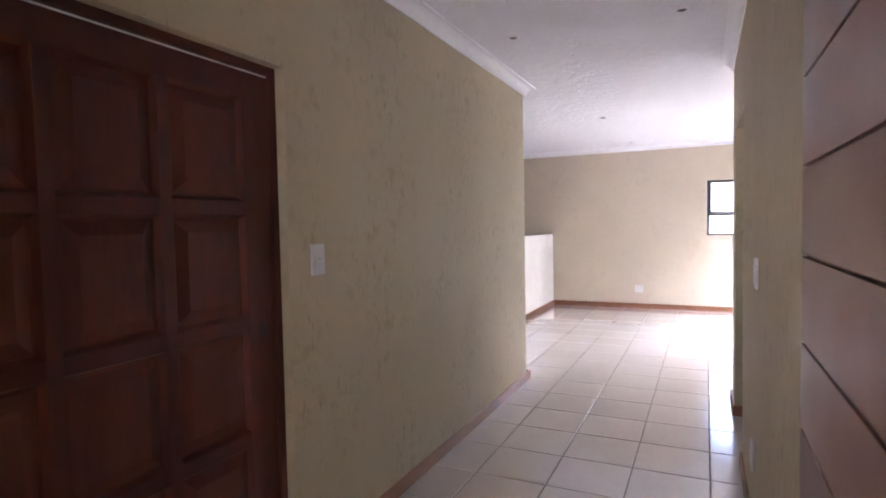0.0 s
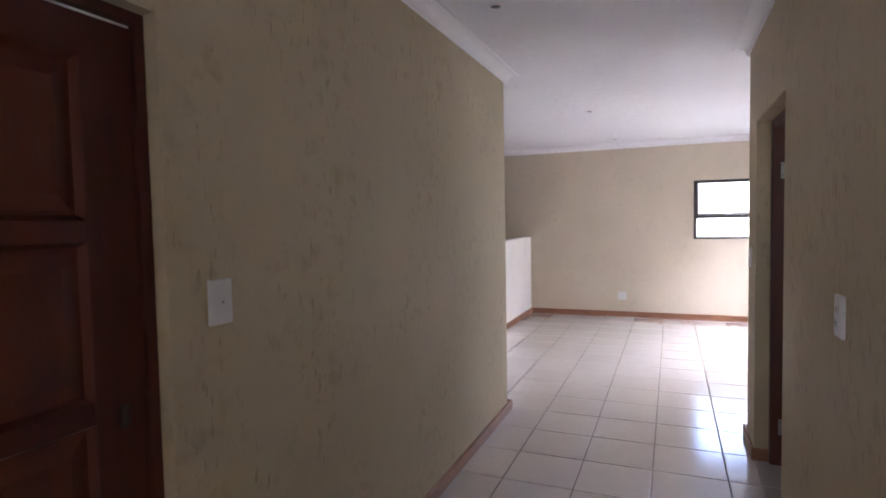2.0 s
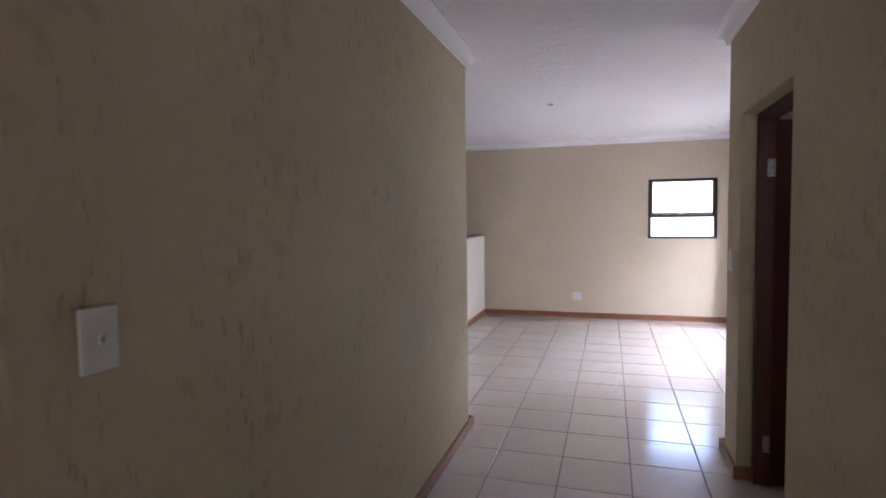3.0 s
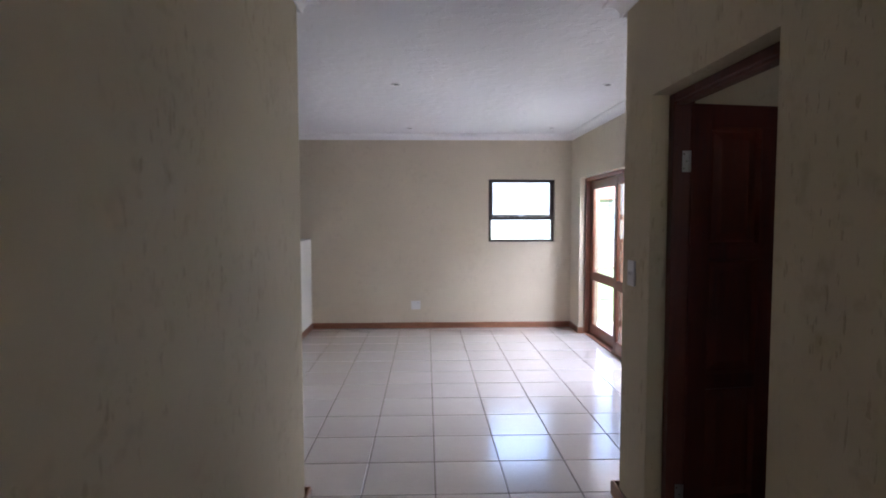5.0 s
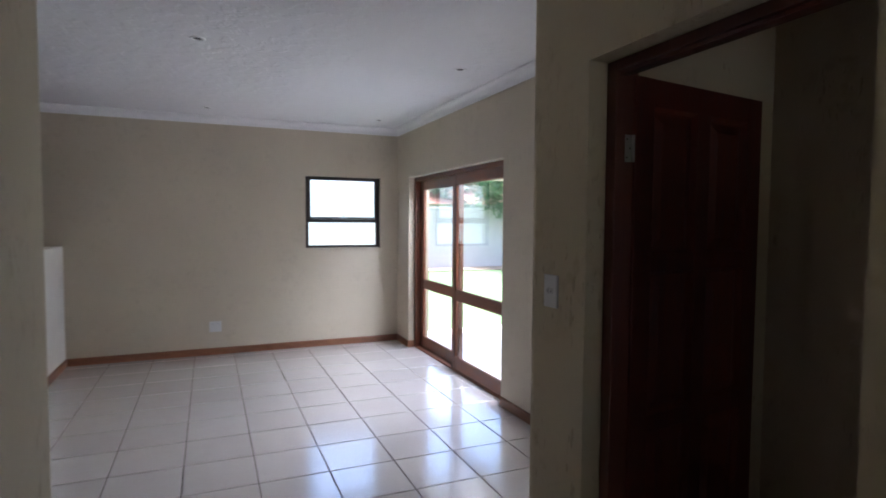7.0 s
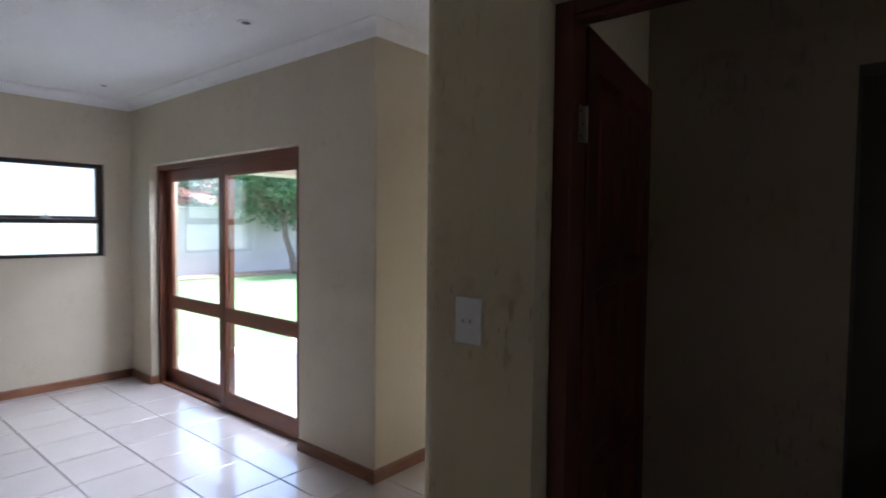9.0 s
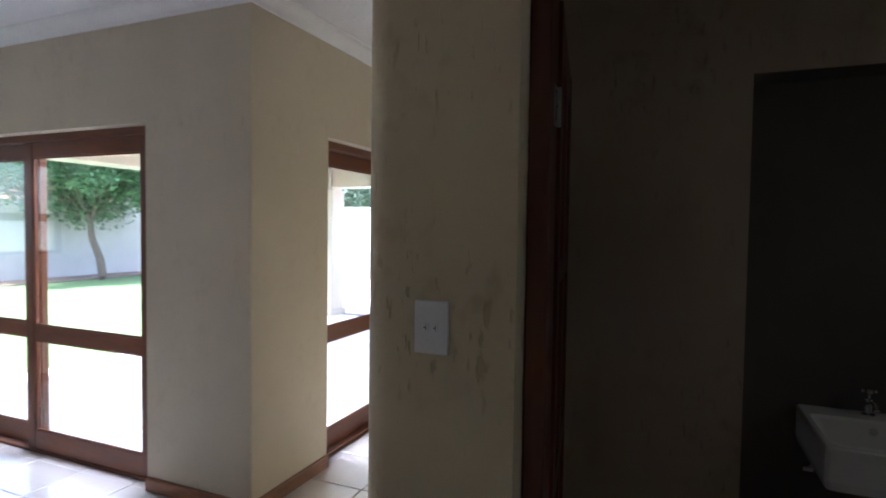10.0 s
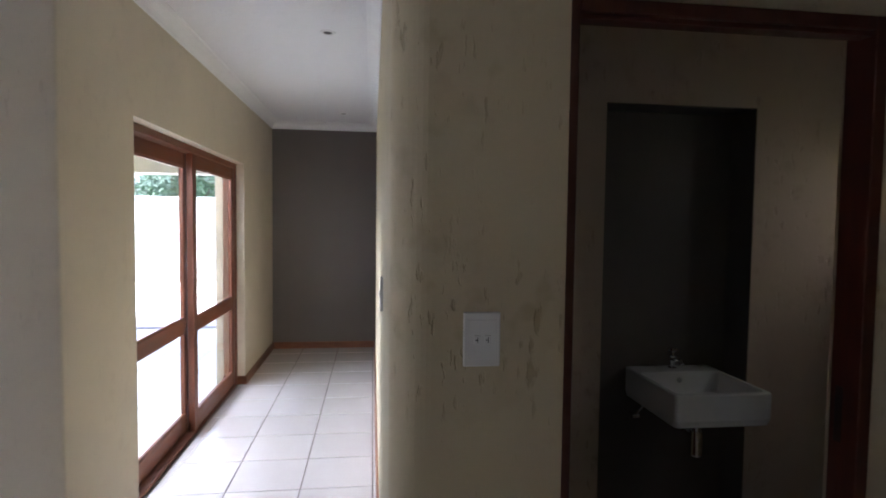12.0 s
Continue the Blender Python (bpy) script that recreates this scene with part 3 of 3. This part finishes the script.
wall_plate("power_socket", Matrix.Translation((0.529, YF, 0.333)) @ pose(0, 0, 0, 0, 0, -90), "square white plastic power socket on the far wall", "power socket", 0.135, 0.125,
           [(-0.03, 0.03, 0.02, 0.02), (0.03, 0.03, 0.02, 0.02)], "power sockets")
wall_plate("power_socket", Matrix.Translation((XR, 2.77, 0.39)) @ west_face, "white plastic power socket low on the hall wall", "power socket", 0.09, 0.136, [(0.0, 0.035, 0.02, 0.02)], "power sockets")


# ---- ceiling downlights ----
def downlight(m):
    t = thing("downlight", "small round white recessed downlight, switched off", "ceiling light", m, "recessed downlights")
    part("ring", add_lathe(bmesh.new(), [(0.030, 0.0), (0.034, -0.006), (0.042, -0.0075), (0.048, -0.004), (0.050, 0.0)], 32), CORNICE, t, smooth=True)
    part("baffle", add_lathe(bmesh.new(), [(0.030, -0.0005), (0.0295, -0.0035), (0.024, -0.003), (0.0235, -0.001)], 28), STEEL, t, "dull steel inner rim", smooth=True)
    part("lamp", add_lathe(bmesh.new(), [(0.0235, -0.0012), (0.018, -0.0022), (0.009, -0.0028), (0.0, -0.003)], 24), LAMP_GLASS, t, "unlit lamp glass", smooth=True)
    return t


first = downlight(pose(0.355, 3.56, H))
for x, y in ((1.43, 3.57), (0.42, 6.925), (2.315, 6.89), (0.47, 9.35), (2.355, 9.29), (4.085, 5.329), (6.772, 5.367)):
    copy_thing(first, pose(x, y, H))


# ---- wash basin ----
def basin():
    t = thing("wash_basin", "white ceramic square wall-hung wash basin in the niche", "wash basin")
    x0, x1, y0, y1, z0, z1 = 2.633, CX + ND, 3.287, 3.742, 0.707, 0.864
    b = bmesh.new()
    loops = []

    def loop(ax0, ax1, ay0, ay1, zz, r):
        pts = []
        for cx, cy, a0 in ((ax1 - r, ay1 - r, 0), (ax0 + r, ay1 - r, 90), (ax0 + r, ay0 + r, 180), (ax1 - r, ay0 + r, 270)):
            for k in range(5):
                a = radians(a0 + 22.5 * k)
                pts.append(b.verts.new((cx + r * math.cos(a), cy + r * math.sin(a), zz)))
        loops.append(pts)
    loop(x0 + 0.03, x1, y0 + 0.03, y1 - 0.03, z0, 0.02)
    loop(x0 + 0.006, x1, y0 + 0.006, y1 - 0.006, z0 + 0.012, 0.02)
    loop(x0, x1, y0, y1, z0 + 0.04, 0.016)
    loop(x0, x1, y0, y1, z1 - 0.006, 0.014)
    loop(x0 + 0.005, x1, y0 + 0.005, y1 - 0.005, z1, 0.014)
    loop(x0 + 0.018, x1 - 0.115, y0 + 0.02, y1 - 0.02, z1, 0.03)
    loop(x0 + 0.026, x1 - 0.12, y0 + 0.028, y1 - 0.028, z1 - 0.012, 0.03)
    loop(x0 + 0.045, x1 - 0.135, y0 + 0.05, y1 - 0.05, z1 - 0.10, 0.04)
    loop(x0 + 0.12, x1 - 0.20, y0 + 0.14, y1 - 0.14, z1 - 0.115, 0.03)
    n = len(loops[0])
    for p, q in zip(loops, loops[1:]):
        for k in range(n):
            b.faces.new((p[k], p[(k + 1) % n], q[(k + 1) % n], q[k]))
    b.faces.new(loops[0][::-1])
    b.faces.new(loops[-1])
    part("bowl", b, CERAMIC, t)
    ym = (y0 + y1) / 2
    part("overflow", add_tube(bmesh.new(), [(x1 - 0.128, ym, z1 - 0.04), (x1 - 0.122, ym, z1 - 0.04)], 0.013, 20), CHROME, t, "round chrome overflow hole")
    part("waste", add_lathe(bmesh.new(), [(0.0, 0.003), (0.02, 0.003), (0.03, 0.0)], 20, ((x0 + x1) / 2 - 0.04, ym, z1 - 0.1145)), CHROME, t, "chrome waste")
    xt = (x0 + x1) / 2 - 0.04
    tr = bmesh.new()
    add_tube(tr, [(xt, ym, z0 + 0.01), (xt, ym, z0 - 0.09)], 0.018, 16)
    add_lathe(tr, [(0.0, -0.20), (0.024, -0.20), (0.03, -0.19), (0.03, -0.10), (0.026, -0.08), (0.018, -0.08)], 20, (xt, ym, z0))
    add_tube(tr, [(xt, ym, z0 - 0.11), (x1 - 0.01, ym, z0 - 0.11), (x1, ym, z0 - 0.11)], 0.014, 14)
    part("bottle_trap", tr, CHROME, t, "chrome bottle trap under the bowl", smooth=False)
    vv = bmesh.new()
    add_tube(vv, [(x1, y1 - 0.04, 0.62), (x1 - 0.05, y1 - 0.04, 0.62)], 0.012, 14)
    add_tube(vv, [(x1 - 0.05, y1 - 0.058, 0.62), (x1 - 0.05, y1 - 0.022, 0.62)], 0.011, 12)
    add_tube(vv, [(x1 - 0.04, y1 - 0.04, 0.62), (x1 - 0.04, y1 - 0.10, 0.68), (x1 - 0.06, ym + 0.02, 0.72)], 0.006, 10)
    part("angle_valve", vv, CHROME, t, "chrome angle valve and pipe")
    return x1, ym, z1


bx, bym, bz = basin()
tap = thing("pillar_tap", "small chrome pillar tap on the basin", "tap", pose(bx - 0.055, bym, bz))
part("body", add_lathe(bmesh.new(), [(0.0, 0.0), (0.022, 0.0), (0.022, 0.006), (0.013, 0.012), (0.012, 0.06), (0.015, 0.066), (0.0, 0.068)], 20), CHROME, tap, smooth=False)
part("spout", add_tube(bmesh.new(), [(-0.008, 0, 0.045), (-0.05, 0, 0.062), (-0.085, 0, 0.06), (-0.095, 0, 0.045)], [0.010, 0.009, 0.009, 0.010], 14), CHROME, tap)
kb = add_lathe(bmesh.new(), [(0.0, 0.068), (0.008, 0.068), (0.008, 0.085), (0.018, 0.09), (0.018, 0.105), (0.0, 0.11)], 12)
add_box(kb, -0.026, 0.026, -0.006, 0.006, 0.09, 0.103, 0.003)
add_box(kb, -0.006, 0.006, -0.026, 0.026, 0.09, 0.103, 0.003)
part("cross_knob", kb, CHROME, tap)


# ---- patio and garden ----
PAVE = plain("patio_screed", (0.50, 0.47, 0.43), 0.6, vary=0.12, scale=5, bump_h=0.002)
PALE_SLAB = plain("pale_slab", (0.62, 0.60, 0.56), 0.7, vary=0.1, scale=4, bump_h=0.003)
PATIO_TILE = plain("pale_patio_tile", (0.80, 0.76, 0.70), 0.45, vary=0.12, scale=5, bump_h=0.002)
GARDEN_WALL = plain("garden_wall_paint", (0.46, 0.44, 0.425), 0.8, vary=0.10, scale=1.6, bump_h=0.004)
BACKDROP_WHITE = plain("white_backdrop_paint", (0.82, 0.81, 0.79), 0.8, vary=0.05, scale=1.6, bump_h=0.003)
COPING = plain("coping_concrete", (0.50, 0.48, 0.46), 0.85, vary=0.15, scale=8)
ROOF_TILE = plain("roof_tile_clay", (0.27, 0.12, 0.085), 0.8, vary=0.25, scale=4)
BARK = plain("bark", (0.13, 0.10, 0.08), 0.9, vary=0.4, scale=9, bump_h=0.02)
SOIL = plain("bare_soil", (0.20, 0.15, 0.11), 0.95, vary=0.3, scale=6, bump_h=0.02)
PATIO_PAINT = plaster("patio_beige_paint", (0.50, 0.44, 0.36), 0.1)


def grass_material():
    m, nt, ln, p = nodes_of("lawn")
    v = coords(nt, ln)
    f = math_node(nt, ln, "ADD", math_node(nt, ln, "MULTIPLY", noise_tex(nt, ln, v, 0.5, 4), 0.6), math_node(nt, ln, "MULTIPLY", noise_tex(nt, ln, v, 18, 4), 0.4))
    ln.new(ramp(nt, ln, f, [(0.3, (0.07, 0.15, 0.05)), (0.55, (0.12, 0.20, 0.075)), (0.75, (0.20, 0.24, 0.11))]), p.inputs["Base Color"])
    p.inputs["Roughness"].default_value = 0.9
    bump(nt, ln, p, noise_tex(nt, ln, v, 40, 4), 0.8, 0.03)
    return m


def leaf_material(name, a, b):
    m, nt, ln, p = nodes_of(name)
    rnd = nt.new("ShaderNodeNewGeometry").outputs["Random Per Island"]
    ln.new(ramp(nt, ln, rnd, [(0.0, a), (1.0, b)]), p.inputs["Base Color"])
    p.inputs["Roughness"].default_value = 0.5
    p.inputs["Transmission Weight"].default_value = 0.0
    p.inputs["Subsurface Weight"].default_value = 0.0
    return m


LAWN = grass_material()
LEAF = leaf_material("leaf_green", (0.04, 0.10, 0.05), (0.12, 0.22, 0.10))
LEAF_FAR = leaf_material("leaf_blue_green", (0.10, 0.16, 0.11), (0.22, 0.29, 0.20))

GX, GY = 16.2, 20.9   # garden boundary
structure("ground", box(-60, 80, -40, 90, -0.30, -0.09), LAWN, "mown green lawn and open ground", "ground")
structure("floor_slab", add_prism(bmesh.new(), [(XW - T, FY - T), (XG + T, FY - T), (XG + T, YC + T), (XE + T, YC + T), (XE + T, YF + T), (XW - T, YF + T)], -0.2, -0.006),
          GROUT, "grey grouted floor bed under the tiles", "floor")
# unseen porch shell, added to cut the light from the front doorway
bm = box(-1.4, 3.7, FY - T - 4.5, FY - T, 2.5, 2.7)
add_box(bm, -1.4, -1.2, FY - T - 4.5, FY - T, -0.2, 2.5)
add_box(bm, 3.5, 3.7, FY - T - 4.5, FY - T, -0.2, 2.5)
add_box(bm, -1.2, 3.5, FY - T - 4.5, FY - T - 4.3, 1.42, 2.5)
structure("wall_porch", bm, WALL_SMOOTH, "plain beige unseen roof and walls added to cut the doorway light")
# unseen paving, added so the lawn bounces no green into the hall
structure("pavement_drive", box(-14, 14, -18, FY - T - 4.5, -0.2, -0.06), PAVE, "pale unseen front paving added for neutral bounce light", "pavement")
structure("pavement_porch", box(-1.2, 3.5, FY - T - 4.5, FY - T, -0.2, -0.02), PAVE, "pale screeded front porch", "pavement")

# pale slab over the lawn between the patio and the east wall
structure("pavement_east", box(9.31, GX - 0.45, -4, 12.8, -0.2, -0.06), PALE_SLAB, "pale flat slab beside the patio", "pavement")
bm = bmesh.new()
add_box(bm, XE + T, 9.3, YC + T, 10.5, -0.2, -0.055)
structure("pavement_patio_bed", bm, GROUT, "joint bed under the patio tiles", "pavement")
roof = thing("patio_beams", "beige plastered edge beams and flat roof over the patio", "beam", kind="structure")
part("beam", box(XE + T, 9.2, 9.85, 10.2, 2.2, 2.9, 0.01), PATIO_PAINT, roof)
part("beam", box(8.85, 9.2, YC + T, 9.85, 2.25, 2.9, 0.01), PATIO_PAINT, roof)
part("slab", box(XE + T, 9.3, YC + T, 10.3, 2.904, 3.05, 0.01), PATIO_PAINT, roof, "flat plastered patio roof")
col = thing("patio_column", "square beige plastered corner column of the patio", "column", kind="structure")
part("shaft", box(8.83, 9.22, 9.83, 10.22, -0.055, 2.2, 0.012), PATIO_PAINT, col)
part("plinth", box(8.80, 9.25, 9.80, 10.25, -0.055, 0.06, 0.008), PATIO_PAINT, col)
lamp_box = wall_plate("outdoor_socket", Matrix.Translation((8.83, 10.02, 1.45)) @ west_face, "white weatherproof socket box on the patio column", "power socket", 0.12, 0.16, [(0, 0, 0.05, 0.05)], "power sockets")


def garden_wall(name, xa, xb, ya, yb, h, piers):
    paint = BACKDROP_WHITE if name == "garden_wall_yard" else GARDEN_WALL
    w = thing(name, "white painted garden wall with a coping", "garden wall", kind="structure")
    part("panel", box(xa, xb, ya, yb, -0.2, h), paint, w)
    part("coping", box(xa - 0.04, xb + 0.04, ya - 0.04, yb + 0.04, h, h + 0.07, 0.012), COPING, w)
    for px, py in piers:
        part("pier", box(px - 0.2, px + 0.2, py - 0.2, py + 0.2, -0.2, h + 0.03, 0.01), GARDEN_WALL, w)
        part("pier_cap", box(px - 0.24, px + 0.24, py - 0.24, py + 0.24, h + 0.031, h + 0.12, 0.015), COPING, w)
    return w


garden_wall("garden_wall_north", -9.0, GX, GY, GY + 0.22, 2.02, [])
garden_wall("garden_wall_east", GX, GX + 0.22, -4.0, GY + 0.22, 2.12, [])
# added wall outside the window; its white paint stands in for outdoor glare
garden_wall("garden_wall_yard", -3.0, 3.72, 13.0, 13.2, 2.55, [])
structure("soil_bed_north", box(-9, GX, GY - 1.1, GY, -0.12, -0.05, 0.02), SOIL, "narrow bare soil bed along the garden wall", "soil")
structure("soil_bed_east", box(GX - 0.45, GX, -4, GY - 1.1, -0.12, -0.055, 0.02), SOIL, "narrow bare soil bed along the garden wall", "soil")


def tree(name, m, label, seed, height, trunk_h, spread, leaves, leaf_mat, leaf_size, lean=(0.2, 0.0)):
    """Tapered trunk with forking limbs and a loose crown of separate leaves."""
    rnd = random.Random(seed)
    t = thing(name, label, "tree", m)
    bt = bmesh.new()
    base_r = 0.021 * height
    fork = Vector((lean[0], lean[1], trunk_h))
    add_tube(bt, [(0, 0, -0.15), (0.02, 0.01, 0.1), fork * 0.35 + Vector((0.06, 0, 0)), fork * 0.7 - Vector((0.05, 0, 0)), fork],
             [base_r * 1.6, base_r * 1.15, base_r, base_r * 0.85, base_r * 0.75], 10)
    part("trunk", bt, BARK, t)
    tips = []
    for i in range(7):
        a = 2 * math.pi * i / 7 + rnd.uniform(-0.3, 0.3)
        r = spread * rnd.uniform(0.45, 0.85)
        tip = Vector((fork.x + r * math.cos(a), fork.y + r * math.sin(a), rnd.uniform(trunk_h + 0.25 * (height - trunk_h), height * 0.88)))
        mid = fork.lerp(tip, 0.5) + Vector((0, 0, 0.12 * height * rnd.uniform(0.2, 1)))
        bl = bmesh.new()
        add_tube(bl, [fork - Vector((0, 0, 0.05)), fork.lerp(mid, 0.5), mid, mid.lerp(tip, 0.6), tip], [base_r * 0.55, base_r * 0.42, base_r * 0.3, base_r * 0.18, base_r * 0.06], 7)
        part("limb", bl, BARK, t)
        tips += [mid, mid.lerp(tip, 0.5), tip]
    centres = []
    for p in tips:
        for _ in range(4):
            centres.append((p + Vector([rnd.gauss(0, spread * 0.16) for _ in range(3)]), spread * rnd.uniform(0.13, 0.26)))
    verts, faces = [], []
    for _ in range(leaves):
        c, r = rnd.choice(centres)
        d = Vector((rnd.gauss(0, 1), rnd.gauss(0, 1), rnd.gauss(0, 0.75))).normalized() * r * rnd.uniform(0.35, 1.05)
        p = c + d
        if p.z < trunk_h * 0.82:
            p.z = trunk_h * 0.82 + rnd.uniform(0, 0.4)
        e = Euler((rnd.uniform(-0.9, 0.9), rnd.uniform(-0.9, 0.9), rnd.uniform(0, 6.28))).to_matrix()
        s = leaf_size * rnd.uniform(0.6, 1.3)
        i = len(verts)
        for q in ((-0.5, 0, 0), (0, -0.26, 0.08), (0.55, 0, 0), (0, 0.26, 0.08)):
            verts.append(tuple(p + e @ (Vector(q) * s)))
        faces += [(i, i + 1, i + 2), (i, i + 2, i + 3)]
    me = bpy.data.meshes.new("crown")
    me.from_pydata(verts, [], faces)
    me.materials.append(leaf_mat)
    ob = new("crown", me)
    ob.parent = t
    tagged(ob, "loose green leafy crown")
    return t


tree("tree", pose(11.5, 19.5, -0.09), "leafy green garden tree with a slender forked trunk", 3, 4.9, 1.75, 3.0, 46000, LEAF, 0.14, (-0.3, 0.1))
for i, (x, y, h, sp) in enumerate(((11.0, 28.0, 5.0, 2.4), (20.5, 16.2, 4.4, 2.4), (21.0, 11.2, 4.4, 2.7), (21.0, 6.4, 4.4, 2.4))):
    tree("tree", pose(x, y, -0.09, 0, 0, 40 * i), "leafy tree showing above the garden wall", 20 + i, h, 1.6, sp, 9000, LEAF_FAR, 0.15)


def neighbour(m):
    h = thing("house", "neighbouring house with a clay tile roof beyond the wall", "house", m)
    part("wall", box(-4, 4, -3, 3, -0.2, 2.5), GARDEN_WALL, h)
    b = bmesh.new()
    lo = [b.verts.new(p) for p in ((-4.5, -3.5, 2.5), (4.5, -3.5, 2.5), (4.5, 3.5, 2.5), (-4.5, 3.5, 2.5))]
    hi = [b.verts.new(p) for p in ((-2.0, 0, 3.9), (2.0, 0, 3.9))]
    b.faces.new((lo[0], lo[1], hi[1], hi[0]))
    b.faces.new((lo[1], lo[2], hi[1]))
    b.faces.new((lo[2], lo[3], hi[0], hi[1]))
    b.faces.new((lo[3], lo[0], hi[0]))
    b.faces.new(lo[::-1])
    part("roof", b, ROOF_TILE, h)
    w = part("window", box(-1.2, 0.2, -3.05, -2.99, 1.0, 2.1), BRONZE, h)
    return h


neighbour(pose(13.0, 30.0, -0.09))


# ---- floor tiles ----
PITCH, GX0, GY0 = 0.4289, 0.3018, 4.1706


def tile_mesh(w, d, th=0.008, bev=0.003):
    b = bmesh.new()
    z0, z1 = -th, 0.0
    lo = [b.verts.new((x, y, z0)) for x, y in ((0, 0), (w, 0), (w, d), (0, d))]
    md = [b.verts.new((x, y, z1 - bev * 0.6)) for x, y in ((0, 0), (w, 0), (w, d), (0, d))]
    hi = [b.verts.new((x, y, z1)) for x, y in ((bev, bev), (w - bev, bev), (w - bev, d - bev), (bev, d - bev))]
    for a, c in ((lo, md), (md, hi)):
        for k in range(4):
            b.faces.new((a[k], a[(k + 1) % 4], c[(k + 1) % 4], c[k]))
    b.faces.new(hi)
    me = bpy.data.meshes.new("tile")
    b.to_mesh(me)
    b.free()
    me.materials.append(TILE)
    return me


TILES = {}
floor = thing("floor", "pale beige glazed ceramic floor tiles with dark joints", "floor", kind="structure")


def lay(x0, x1, y0, y1):
    """Whole and cut tiles over a stretch of floor, on the one grid."""
    g = 0.0035
    for i in range(math.floor((x0 - GX0) / PITCH), math.ceil((x1 - GX0) / PITCH)):
        for j in range(math.floor((y0 - GY0) / PITCH), math.ceil((y1 - GY0) / PITCH)):
            a, b = max(x0, GX0 + i * PITCH + g), min(x1, GX0 + (i + 1) * PITCH - g)
            c, d = max(y0, GY0 + j * PITCH + g), min(y1, GY0 + (j + 1) * PITCH - g)
            if b - a < 0.015 or d - c < 0.015:
                continue
            key = (round(b - a, 3), round(d - c, 3))
            if key not in TILES:
                TILES[key] = tile_mesh(*key)
            o = new("tile", TILES[key])
            o.location = (a, c, random.uniform(-0.0004, 0.0))
            o.rotation_euler = (random.uniform(-0.0012, 0.0012), random.uniform(-0.0012, 0.0012), 0)
            o.parent = floor


lay(XL, XR, FY - T, YL)
lay(LOW_X, XE, YL, YF)
lay(XE, XG, YP, YC)
lay(XE, XE + REV, S1A, S1B)
lay(S2A, S2B, YC, YC + REV)
lay(XR, CX + ND, 2.5, YP - 0.30)

patio = thing("pavement_patio", "pale square patio paving tiles", "pavement", kind="structure")
pm = tile_mesh(0.49, 0.49)
pm.materials[0] = PATIO_TILE
for i in range(12):
    for j in range(8):
        o = new("tile", pm)
        o.location, o.parent = (XE + T + 0.02 + i * 0.5, YC + T + 0.02 + j * 0.5, -0.05), patio
